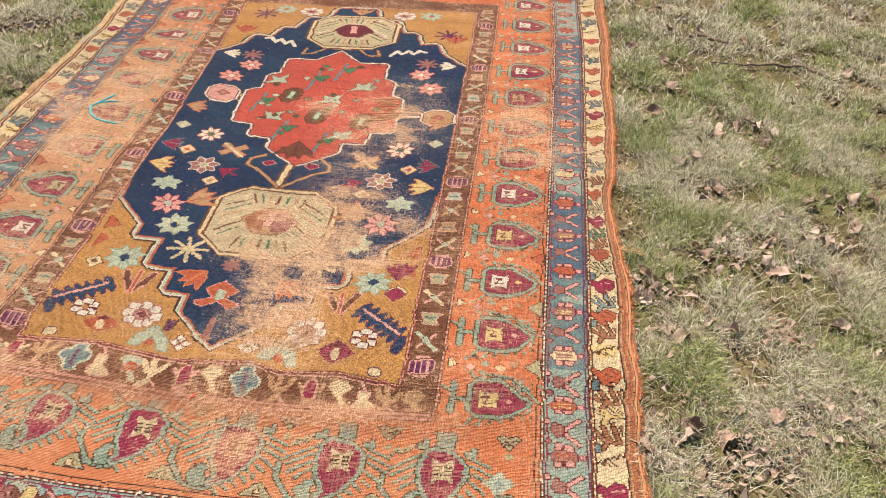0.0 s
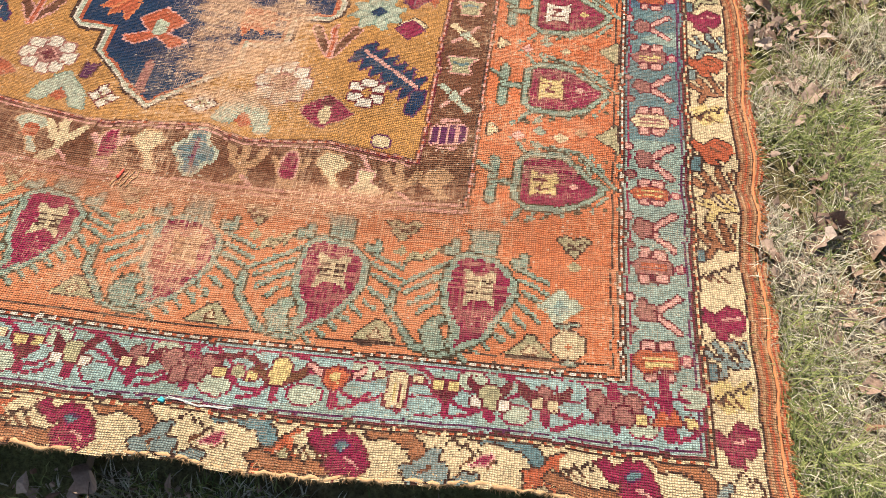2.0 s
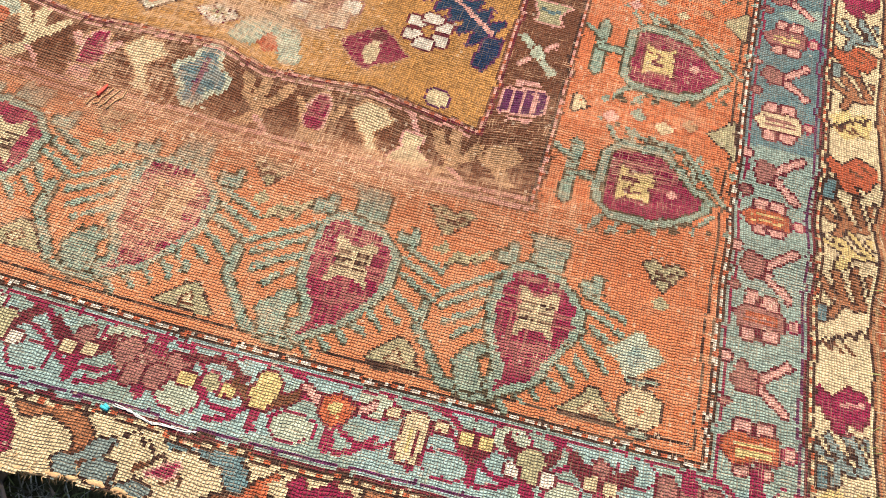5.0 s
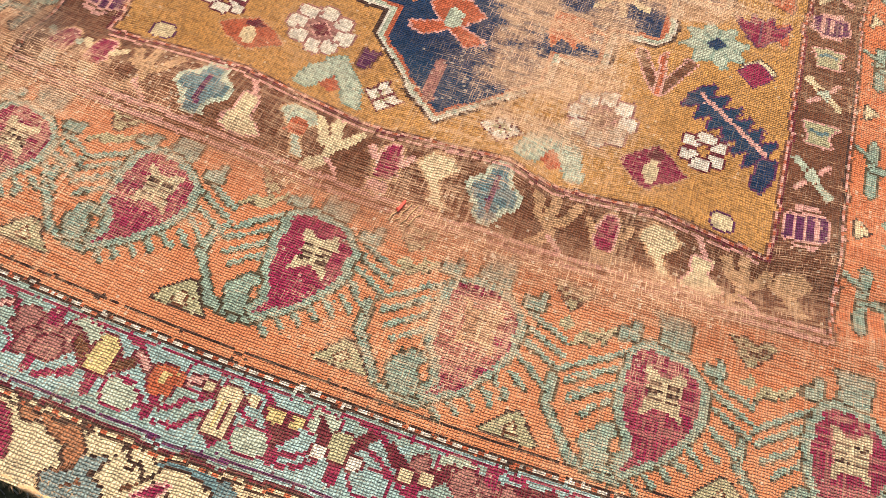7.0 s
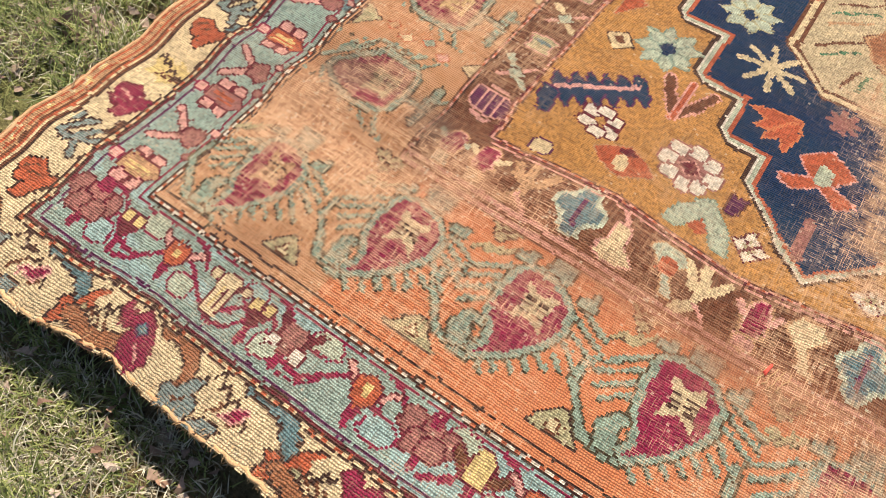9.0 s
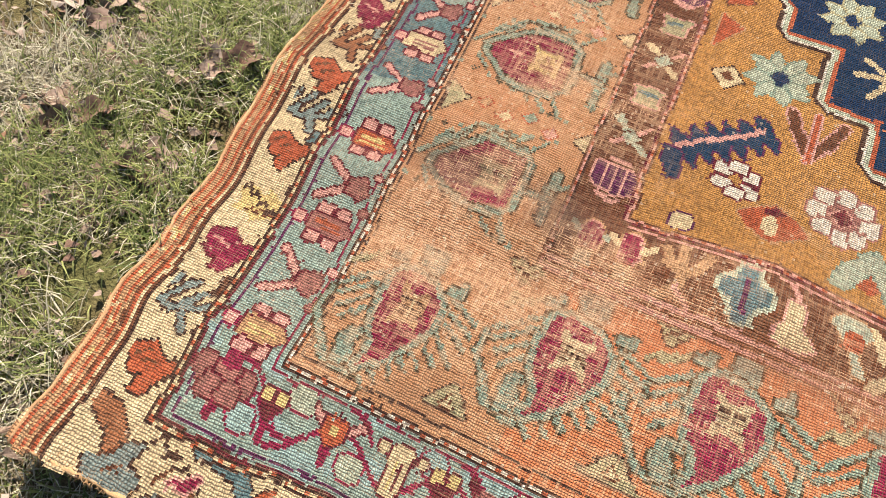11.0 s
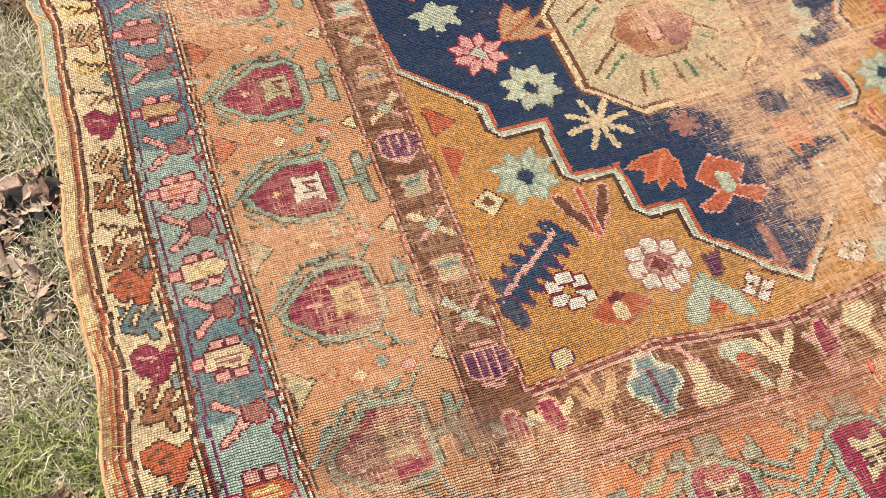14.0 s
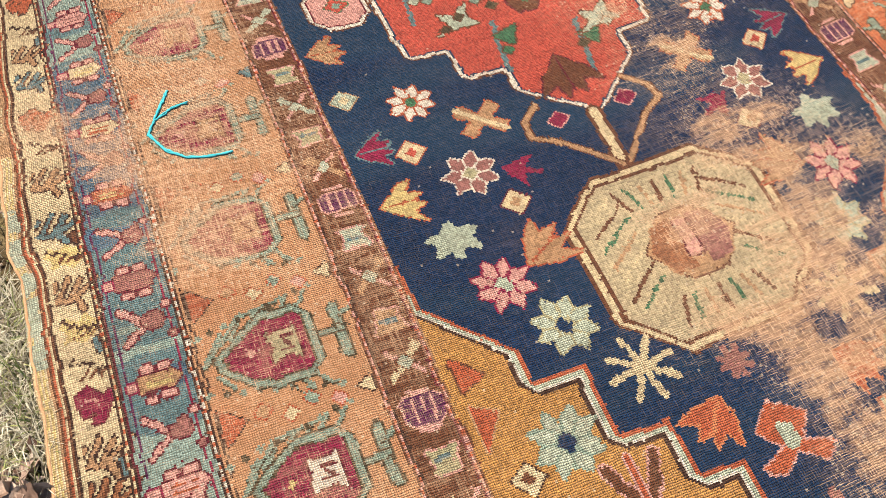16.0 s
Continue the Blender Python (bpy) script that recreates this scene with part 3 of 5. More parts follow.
def drop_south(u, v, faded=False, size=1.0):
    """An upright drop with a tail bent to one side, combs at its sides and a crown."""
    t = spot(u, v, 0, 1, size)
    for a, b in (((-0.052, 0.049), (-0.112, 0.006)), ((-0.058, 0.026), (-0.106, -0.008)), ((-0.058, 0.005), (-0.096, -0.024)), ((-0.056, -0.014), (-0.084, -0.038))):
        bar(t([a, b]), "teal", 1.55)
    for a, b in (((0.050, 0.050), (0.098, 0.028)), ((0.054, 0.031), (0.100, 0.009)), ((0.058, 0.012), (0.099, -0.010)), ((0.056, -0.008), (0.088, -0.036))):
        bar(t([a, b]), "teal", 1.5)
    for i in range(6):
        x, y = 0.052 - 0.0155 * i, -0.030 - 0.0125 * i
        bar(t([(x, y), (x + 0.016, y - 0.014)]), "teal", 1.5)
    for i in range(3):
        bar(t([(-0.066 - 0.015 * i, 0.072 - 0.007 * i), (-0.080 - 0.015 * i, 0.056 - 0.007 * i)]), "lime", 1.5)
    line(t([(-0.120, -0.006), (-0.122, -0.040), (-0.101, -0.068), (-0.084, -0.092), (-0.054, -0.100), (-0.030, -0.099)]), "teal", 2.2, ("darkgreen", 1))
    shape(t([(-0.076, -0.066), (-0.062, -0.044), (-0.046, -0.040), (-0.040, -0.052), (-0.050, -0.056), (-0.034, -0.092), (-0.066, -0.098)]), "teal", ("darkgreen", 1))
    shape(t([(-0.016, 0.066), (-0.018, 0.100), (-0.026, 0.108), (0.022, 0.110), (0.020, 0.068)]), "teal", ("darkgreen", 1))
    for dx, dy in ((-0.048, 0.076), (0.054, 0.064)):
        shape(t([(dx - 0.012, dy - 0.012), (dx + 0.012, dy - 0.012), (dx + 0.012, dy + 0.012), (dx + 0.002, dy + 0.012), (dx + 0.002, dy + 0.002), (dx - 0.012, dy + 0.002)]), "teal", ("darkgreen", 1))
    body = t([(-0.038, 0.055), (-0.020, 0.061), (0.022, 0.052), (0.039, 0.034), (0.042, 0.0), (0.030, -0.028), (0.004, -0.064), (-0.032, -0.091), (-0.021, -0.070), (-0.024, -0.050), (-0.039, -0.030), (-0.045, 0.014)])
    shape(body, "magenta", ("teal", 3), ("darkgreen", 1))
    vest = t([(-0.025, 0.042), (-0.016, 0.040), (-0.007, 0.032), (0.006, 0.032), (0.014, 0.040), (0.024, 0.038), (0.018, 0.006), (0.025, -0.022), (0.010, -0.010), (-0.006, -0.009), (-0.024, -0.022), (-0.016, 0.010)])
    shape(vest, "tan" if faded else "beige")
    for q in (0.021, 0.011, 0.001):
        line(t([(-0.016, q), (-0.003, q)]), "dark", 1)
        line(t([(0.004, q), (0.017, q)]), "dark", 1)
    line(t([(0.001, 0.030), (0.001, -0.006)]), "cream", 1.0)


def wedge(u, v, turn=0.0, ink="lime"):
    t = spot(u, v, turn)
    shape(t([(-0.032, -0.012), (0.032, -0.012), (0.004, 0.020), (-0.004, 0.020)]), ink, ("dark", 1))
    shape(t([(-0.009, -0.006), (0.009, -0.006), (0.0, 0.006)]), "cream", ("brown", 1))


def heart(u, v):
    t = spot(u, v)
    shape(t([(-0.026, 0.016), (-0.012, 0.020), (0, 0.012), (0.012, 0.020), (0.026, 0.016), (0.0, -0.018)]), "lime", ("dark", 1))
    line(t([(-0.014, 0.010), (0.008, -0.004)]), "dark", 1)
    line(t([(0.014, 0.010), (-0.008, -0.004)]), "dark", 1)
    shape([(x, y - 0.034) for x, y in t(star(0.010, 0.008, 4))], "lime")


for u, v, faded, size in ((0.538, 0.104, False, 1.0), (0.326, 0.110, False, 1.0), (0.112, 0.122, True, 1.0), (-0.090, 0.140, False, 0.95), (-0.288, 0.146, False, 0.92), (-0.466, 0.138, False, 0.90), (-0.680, 0.106, True, 0.90)):
    drop_south(u, v, faded, size)
for u, v in ((0.402, 0.026), (0.177, 0.030), (-0.013, 0.044), (-0.197, 0.046), (-0.385, 0.044), (-0.580, 0.036), (0.615, 0.026)):
    wedge(u, v)
for u, v in ((0.42, 0.200), (0.205, 0.205), (0.01, 0.214), (-0.171, 0.224), (-0.372, 0.228), (-0.56, 0.222), (0.673, 0.196)):
    heart(u, v)
t = spot(0.655, 0.095)
shape(t([(-0.032, 0), (0, 0.028), (0.032, 0), (0, -0.028)]), "pale", ("tan", 1))
shape(t([(-0.014, 0), (0, 0.012), (0.014, 0), (0, -0.014)]), "seagreen")
t = spot(0.668, 0.036)
shape(t(octagon(0.022, 0.020, 0.5)), "cream", ("dark", 1))
shape(t(star(0.006, 0.004, 4)), "orange")
shape(t([(-0.018, 0.034), (0.018, 0.034), (0, 0.024)]), "teal", ("dark", 1))
shape(t([(-0.014, -0.032), (0.014, -0.032), (0, -0.022)]), "teal", ("dark", 1))


def drop_side(u, v, out, core, faded=False):
    """A drop that points outwards, with a comb at its inner end."""
    t = spot(u, v, 0, out)
    line(t([(-0.094, -0.042), (-0.094, 0.040)]), "teal", 3.0, ("darkgreen", 1))
    bar(t([(-0.118, 0.034), (-0.094, 0.020)]), "teal", 1.4)
    line(t([(-0.094, 0.0), (-0.062, 0.0)]), "teal", 2.4, ("darkgreen", 1))
    for s in (-1, 1):
        for i in range(6):
            x = 0.086 - 0.026 * i
            y = s * (0.022 + 0.0085 * min(i, 4))
            bar(t([(x, y), (x - 0.018, y + s * 0.024)]), "teal", 1.4)
    bar(t([(0.100, 0.0), (0.040, 0.064), (-0.020, 0.074)]), "teal", 1.4)
    for s in (-1, 1):
        for i in range(9):
            shape(t([(0.104 - 0.022 * i + x, s * (0.046 + 0.0050 * i) + y) for x, y in star(0.0055, 0.004, 4)]), "darkgreen" if i % 2 else "teal")
    body = t([(-0.046, -0.040), (-0.038, -0.046), (0.012, -0.050), (0.044, -0.038), (0.070, -0.014), (0.072, 0.002), (0.044, 0.024), (0.012, 0.046), (-0.038, 0.046), (-0.046, 0.040)])
    shape(body, "magenta", ("darkgreen", 1), ("teal", 3), ("darkgreen", 1))
    shape(t([(-0.033, -0.028), (-0.020, -0.020), (0.0, -0.020), (0.010, -0.028), (0.006, 0.0), (0.010, 0.028), (0.0, 0.020), (-0.020, 0.020), (-0.033, 0.028)]), core, ("maroon", 1))
    line(t([(-0.026, 0.010), (-0.010, 0.010), (-0.022, -0.008), (-0.006, -0.008)]), "maroon", 1.2)
    shape(t([(0.026, 0), (0.036, 0.008), (0.046, 0), (0.036, -0.008)]), "straw" if core == "white" else "pink")


def between_side(u, v, out):
    t = spot(u, v, 0, out)
    for i in range(4):
        shape(t([(x + (-0.060 + 0.034 * i), y + (0.006 if i % 2 else -0.008)) for x, y in star(0.011, 0.008, 4)]), ["pink", "teal", "cream", "tan"][i], ("rust", 1))
    shape(t([(0.100, -0.030), (0.100, 0.028), (0.066, 0.0)]), "lime" if v < 0.7 else "rust", ("dark", 1))
    shape(t([(-0.112, -0.014), (-0.112, 0.016), (-0.090, 0.0)]), "leafblue" if int(v * 10) % 2 else "cream", ("dark", 1))


east = [0.318, 0.523, 0.719, 0.914, 1.117, 1.315, 1.519, 1.720, 1.920, 2.138, 2.354, 2.57]
for i, v in enumerate(east):
    drop_side(0.634 + spread(v), v, 1, ["straw", "straw", "white", "straw", "white", "tan", "tan", "tan", "white", "white", "white", "white"][i])
    between_side(0.634 + spread(v + 0.1), v + 0.1, 1)
west = [0.334, 0.547, 0.746, 0.947, 1.165, 1.400, 1.640, 1.86, 2.07, 2.28, 2.5]
for i, v in enumerate(west):
    drop_side(-0.668 - spread(v), v, -1, ["lime", "straw", "white", "lime", "tan", "tan", "tan", "white", "white", "white", "white"][i])
    between_side(-0.668 - spread(v + 0.105), v + 0.103, -1)

guard(MAIN_IN, [("dark", False), ("pink", True), ("brown", False)])
chart[(VV < MAIN_IN[2]) & (VV > MAIN_IN[2] - 4 * K) & (UU > MAIN_IN[0]) & (UU < MAIN_IN[1])] = INK["brown"]
line([(MAIN_IN[0], MAIN_IN[2] - 2 * K), (MAIN_IN[1], MAIN_IN[2] - 2 * K)], "pink", 1)


# -- brown band --
def cup(u, v, turn, ink):
    t = spot(u, v, turn)
    shape(t([(-0.024, 0.020), (0.024, 0.020), (0.014, -0.004), (0.020, -0.018), (-0.020, -0.018), (-0.014, -0.004)]), ink, ("pink", 1))
    line(t([(-0.010, 0.004), (0.010, 0.004)]), "leafblue" if ink != "leafblue" else "magenta", 2)


def crossed(u, v, turn, ink):
    t = spot(u, v, turn)
    line(t([(-0.024, -0.024), (0.022, 0.022)]), ink, 2.4)
    line(t([(-0.022, 0.020), (0.024, -0.022)]), "pink", 1.8)
    shape(t(star(0.013, 0.009, 4)), "pale", ("brown", 1))
    shape(t([(x + 0.022, y + 0.022) for x, y in star(0.010, 0.007, 4)]), ink)


def striped(u, v, turn):
    t = spot(u, v, turn)
    shape(t(octagon(0.028, 0.020, 0.3)), "plum", ("pink", 1))
    for dx in (-0.014, 0.0, 0.014):
        line(t([(dx, -0.016), (dx, 0.016)]), "pink", 1)
    for s in (-1, 1):
        line(t([(-0.014, 0.028 * s), (0.014, 0.028 * s)]), "pink", 1.6)


def figure(u, v, ink, kind):
    """A small upright plant of the south run."""
    t = spot(u, v)
    if kind == 0:
        shape(t([(-0.026, 0.014), (-0.014, 0.028), (0.010, 0.030), (0.024, 0.016), (0.014, 0.004), (0.006, -0.002), (0.012, -0.018), (0.022, -0.034), (0.008, -0.036), (-0.002, -0.012), (-0.014, 0.000), (-0.020, 0.006)]), ink, ("tan", 1))
        shape(t(octagon(0.012, 0.012, 0.5)), "rust") if ink == "pale" else None
    elif kind == 1:
        shape(t(octagon(0.012, 0.024, 0.5)), "magenta", ("pink", 1), ("tan", 1))
        shape(t([(-0.010, -0.026), (0.010, -0.026), (0.014, -0.044), (-0.012, -0.044)]), ink, ("tan", 1))
        for sx in (-1, 1):
            line(t([(sx * 0.018, 0.002), (sx * 0.026, 0.014)]), ink, 2.4)
    elif kind == 2:
        line(t([(-0.026, 0.024), (-0.016, 0.002), (0.0, -0.006), (0.016, 0.004), (0.026, 0.026)]), ink, 3.2)
        line(t([(-0.004, 0.032), (0.0, -0.022), (-0.018, -0.042)]), ink, 3.4)
        line(t([(0, -0.024), (0.018, -0.042)]), "pink", 1.8)
    elif kind == 3:
        shape(t([(-0.008, 0.036), (0.008, 0.036), (0.014, 0.014), (0.030, 0.008), (0.030, -0.008), (0.014, -0.014), (0.008, -0.036), (-0.008, -0.036), (-0.014, -0.014), (-0.030, -0.008), (-0.030, 0.008), (-0.014, 0.014)]), "leafblue", ("pale", 2))
        line(t([(0, 0.018), (0, -0.020)]), "plum", 2.0)
    else:
        line(t([(-0.010, 0.034), (0.0, 0.020), (0.006, -0.004)]), "pink", 2.0)
        shape(t([(-0.012, 0.012), (0.012, 0.012), (0.008, -0.008), (0.030, -0.030), (0.012, -0.040), (-0.024, -0.036), (-0.010, -0.010)]), ink, ("pink", 1))


for uc, turn in ((-0.505, 0), (0.461, 0)):
    v, i = 0.405, 0
    while v < 2.5:
        pick = i % 5
        u = uc + (spread(v) if uc > 0 else -spread(v))
        if pick == 0:
            striped(u, v, 0)
        elif pick in (1, 3):
            crossed(u, v, 90 * (i % 2), ["cream", "pale", "tan"][i % 3])
        else:
            cup(u, v, 180 if i % 2 else 0, ["lime", "pale", "lime", "tan"][i % 4])
        v += 0.0765
        i += 1
PLANTS = [(-0.504, "pale", 1), (-0.452, "cream", 1), (-0.388, "tan", 2), (-0.313, "pale", 3), (-0.252, "cream", 4), (-0.183, "pale", 0), (-0.132, "cream", 2), (-0.060, "pink", 1), (0.000, "cream", 0), (0.075, "pale", 3), (0.155, "tan", 2), (0.224, "tan", 1), (0.289, "cream", 0), (0.345, "cream", 4), (0.399, "tan", 2), (0.455, "tan", 0)]
for u, ink, kind in PLANTS:
    figure(u, 0.306, ink, kind)
line([(MAIN_IN[0], MAIN_IN[2] + 2 * K), (MAIN_IN[1], MAIN_IN[2] + 2 * K)], "pink", 1)
guard(FIELD, [("brown", False), ("pink", True), ("maroon", False)])
chart[(VV < FIELD[2] - 4 * K) & (VV > FIELD[2] - 5 * K) & (UU > FIELD[0]) & (UU < FIELD[1])] = INK["pink"]

# -- field --
AX = -0.030


def both(half, axis=AX):
    """A closed outline from one half, given as offsets from the axis; v from south to north."""
    pts = [(axis - o, v) for o, v in half] + [(axis + o, v) for o, v in reversed(half)]
    return [(unwarp(u, v), v) for u, v in pts]


NAVY_HALF = [(0.0, 0.405), (0.108, 0.508), (0.110, 0.578), (0.175, 0.576), (0.176, 0.660), (0.252, 0.660), (0.253, 0.772), (0.330, 0.775), (0.331, 0.825), (0.440, 0.938), (0.478, 1.2), (0.490, 1.93), (0.385, 2.040), (0.362, 2.112), (0.296, 2.100), (0.272, 2.196), (0.216, 2.196), (0.178, 2.306), (0.100, 2.308), (0.076, 2.420)]
navy_outline = both(NAVY_HALF)
keep = chart.copy()
shape(navy_outline, "navy", ("rust", 2), ("pale", 2), ("white", 1), ("dark", 2))
chart[~field_zone] = keep[~field_zone]
medallion_zone = np.zeros(chart.shape, bool)
s_all = (slice(0, NV), slice(0, NU))
medallion_zone |= inside(navy_outline, s_all) & field_zone


def flower(u, v, r, petals, ink, core, rim="maroon"):
    t = spot(u, v)
    shape(t(star(r, r * 0.62, petals, 0.3)), ink, (rim, 1))
    for i in range(petals):
        a = 2 * math.pi * i / petals + 0.3 + math.pi / petals
        line(t([(0, 0), (r * 0.6 * math.cos(a), r * 0.6 * math.sin(a))]), rim, 1)
    shape(t(star(r * 0.28, r * 0.22, 4)), core, (rim, 1))


def ray_star(u, v, r, ink):
    t = spot(u, v)
    for i in range(4):
        a = math.pi * i / 4 + 0.2
        line(t([(-r * math.cos(a), -r * math.sin(a)), (r * math.cos(a), r * math.sin(a))]), ink, 2.6)


def palm(u, v, turn, ink, rim, size=1.0):
    t = spot(u, v, turn, 1, size)
    shape(t([(0.0, -0.03), (0.030, 0.004), (0.044, 0.034), (0.018, 0.018), (0.012, 0.046), (0.0, 0.022), (-0.012, 0.046), (-0.018, 0.018), (-0.044, 0.034), (-0.030, 0.004)]), ink, (rim, 1))
    line(t([(0, -0.02), (0, 0.034)]), rim, 1)


def diamond(u, v, r, ink, rim, core=""):
    t = spot(u, v)
    shape(t([(-r, 0), (0, r), (r, 0), (0, -r)]), ink, (rim, 1))
    if core:
        shape(t(star(r * 0.45, r * 0.3, 4)), core)


def arrow(u, v, turn, ink):
    t = spot(u, v, turn)
    shape(t([(-0.006, -0.034), (0.006, -0.034), (0.006, -0.006), (0.034, -0.016), (0.0, 0.036), (-0.034, -0.016), (-0.006, -0.006)]), ink)


def ivy(u, v, ink):
    t = spot(u, v)
    shape(t([(0.0, 0.040), (0.014, 0.020), (0.040, 0.014), (0.026, -0.002), (0.034, -0.024), (0.008, -0.014), (0.0, -0.036), (-0.010, -0.014), (-0.036, -0.022), (-0.026, 0.0), (-0.042, 0.014), (-0.014, 0.020)]), ink, ("pale", 1))


def rosette(u, v, r, ink):
    """Eight square petals round a dark eye."""
    t = spot(u, v)
    shape(t(star(r * 0.8, r * 0.6, 8)), "mauve")
    for i in range(8):
        a = math.pi * i / 4
        x, y = r * 0.68 * math.cos(a), r * 0.68 * math.sin(a)
        shape(t([(x + p, y + q) for p, q in octagon(r * 0.25, r * 0.25, 0.4)]), ink, ("mauve", 1))
    shape(t(star(r * 0.3, r * 0.2, 4)), "maroon", ("pink", 1))


# the south and north corners of the yellow field
for side in (-1, 1):
    def m(u):
        return u if side < 0 else -0.048 - u
    t = spot(m(-0.396), 0.530, 0, -side)
    along, across = Vector((0.80, 0.60)), Vector((-0.60, 0.80))
    teeth = []
    for sx in (1, -1):
        run = []
        for i in range(6):
            for f, w in ((0.0, 0.011), (0.35, 0.035), (0.8, 0.013)):
                q = along * (-0.066 + 0.024 * (i + f)) + across * (w * sx)
                run.append((q.x, q.y))
        teeth += run if sx > 0 else run[::-1]
    shape(t(teeth), "navy", ("plum", 1))
    shape(t([(-0.070, -0.040), (-0.046, -0.044), (-0.040, -0.088), (-0.054, -0.092), (-0.068, -0.066)]), "navy", ("plum", 1))
    line(t([(-0.052, -0.034), (0.048, 0.042)]), "pink", 1.8)
    tt = spot(m(-0.366), 0.474)
    for dx, dy in ((-0.018, 0.012), (0.018, 0.012), (-0.018, -0.012), (0.018, -0.012), (0, 0.022), (0, -0.022)):
        shape(tt([(dx + x, dy + y) for x, y in octagon(0.011, 0.009, 0.3)]), "white", ("maroon", 1))
    rosette(m(-0.226), 0.480, 0.050, "white")
    t = spot(m(-0.306), 0.418)
    shape(t([(-0.046, 0.006), (-0.020, 0.030), (0.0, 0.042), (0.020, 0.030), (0.046, 0.006), (0.024, -0.014), (0.0, -0.030), (-0.024, -0.014)]), "rust" if side < 0 else "magenta", ("tan", 1))
    shape(t([(-0.014, 0.026), (0, 0.040), (0.014, 0.026), (0, 0.014)]), "maroon")
    shape(t(octagon(0.010, 0.018, 0.6)), "cream")
    t = spot(m(-0.176), 0.408)
    shape(t([(-0.048, -0.036), (-0.034, 0.008), (0.0, 0.040), (0.034, 0.008), (0.048, -0.036), (0.026, -0.036), (0.0, 0.008), (-0.026, -0.036)]), "pale", ("teal", 1))
    shape(t([(-0.016, -0.020), (0, 0.002), (0.016, -0.020), (0, -0.034)]), "rust")
    diamond(m(-0.104), 0.408, 0.026, "white", "maroon", "lime")
    t = spot(m(-0.104), 0.408)
    line(t([(-0.013, 0.013), (0.013, -0.013)]), "maroon", 1)
    line(t([(-0.013, -0.013), (0.013, 0.013)]), "maroon", 1)
    flower(m(-0.354), 0.678, 0.052, 8, "pale", "navy", "teal")
    diamond(m(-0.421), 0.646, 0.024, "cream", "dark", "brown")
    t = spot(m(-0.288), 0.590, 0, -side)
    for sx in (-1, 1):
        line(t([(sx * 0.036, 0.034), (sx * 0.004, -0.030)]), "brown", 3.4, ("pink", 1))
    line(t([(0, 0.040), (0, -0.040)]), "rust", 2.0, ("pink", 1))
    t = spot(m(-0.408), 0.378)
    shape(t(octagon(0.011, 0.012, 0.4)), "cream", ("plum", 1))
    if side < 0:
        t = spot(m(-0.150), 0.462, 0, 1, 0.5)
        shape(t([(-0.020, -0.034), (0.006, -0.034), (0.022, -0.006), (0.030, 0.030), (0.0, 0.020), (-0.018, 0.036), (-0.016, 0.0)]), "plum", ("brown", 1))
    t = spot(m(-0.452), 0.80, 0, -side)
    shape(t([(-0.010, 0.050), (0.030, 0.010), (-0.010, -0.010)]), "rust", ("brown", 1))
    shape(t([(-0.010, -0.030), (0.026, -0.050), (-0.010, -0.100)]), "rust", ("tan", 1))
    # north
    ray_star(m(-0.405) if side < 0 else 0.371, 2.334 if side < 0 else 2.20, 0.050, "plum")
    flower(m(-0.33), 2.38, 0.044, 8, "pale", "rust", "teal")
    palm(m(-0.45), 2.16, 0, "rust", "magenta")
    rosette(m(-0.22), 2.37, 0.046, "white")
palm(0.369, 0.727, 0, "magenta", "plum")
diamond(0.369, 0.636, 0.026, "magenta", "plum")

# the red heart of the medallion
RED_HALF = [(0.0, 1.207), (0.112, 1.300), (0.118, 1.360), (0.193, 1.362), (0.197, 1.438), (0.272, 1.448), (0.278, 1.56), (0.278, 1.670), (0.232, 1.700), (0.236, 1.790), (0.190, 1.820), (0.190, 1.925), (0.085, 1.925), (0.0, 2.012)]
red_outline = both(RED_HALF)
for side, u, v in ((-1, -0.390, 1.620), (1, 0.388, 1.552)):
    line([(unwarp(AX + side * 0.29, v), v), (unwarp(u, v), v)], "white", 3, ("brown", 2))
shape(red_outline, "red", ("maroon", 1), ("white", 2), ("brown", 1))
red_zone = inside(red_outline, s_all)
for side, u, v in ((-1, -0.390, 1.620), (1, 0.388, 1.552)):
    t = spot(u, v)
    shape(t(octagon(0.048, 0.050)), "pink" if side < 0 else "tan", ("maroon", 1), ("white", 2), ("brown", 1))
    diamond(u, v, 0.022, "red", "green", "teal")
for du, dv, kind in ((-0.20, 0.16, 0), (-0.22, -0.02, 1), (-0.16, -0.10, 0), (-0.10, -0.20, 1), (0.0, -0.08, 2), (0.02, 0.04, 0), (-0.06, 0.16, 1), (0.05, -0.26, 1), (0.16, -0.10, 2), (0.03, 0.24, 1), (0.12, 0.14, 0), (-0.02, -0.30, 3), (0.10, -0.20, 0), (-0.12, 0.05, 2)):
    u, v = AX + du, 1.61 + dv
    t = spot(u, v, 40 * kind, 1, 1.3)
    if kind == 0:
        shape(t([(-0.034, -0.026), (-0.010, -0.008), (-0.016, 0.020), (0.004, 0.008), (0.030, 0.030), (0.022, 0.0), (0.034, -0.020), (0.006, -0.018)]), "pale", ("brown", 1))
    elif kind == 1:
        line(t([(-0.040, -0.030), (0.040, 0.036)]), "leafblue", 2.4)
        shape(t([(0.010, -0.016), (0.050, 0.004), (0.014, 0.020)]), "green", ("brown", 1))
    elif kind == 2:
        shape(t(octagon(0.040, 0.024, 0.5)), "brown", ("maroon", 1))
        shape(t(box(-0.018, -0.005, 0.018, 0.006)), "pale", ("green", 1))
    else:
        palm(u, v, 180, "brown", "maroon", 1.4)
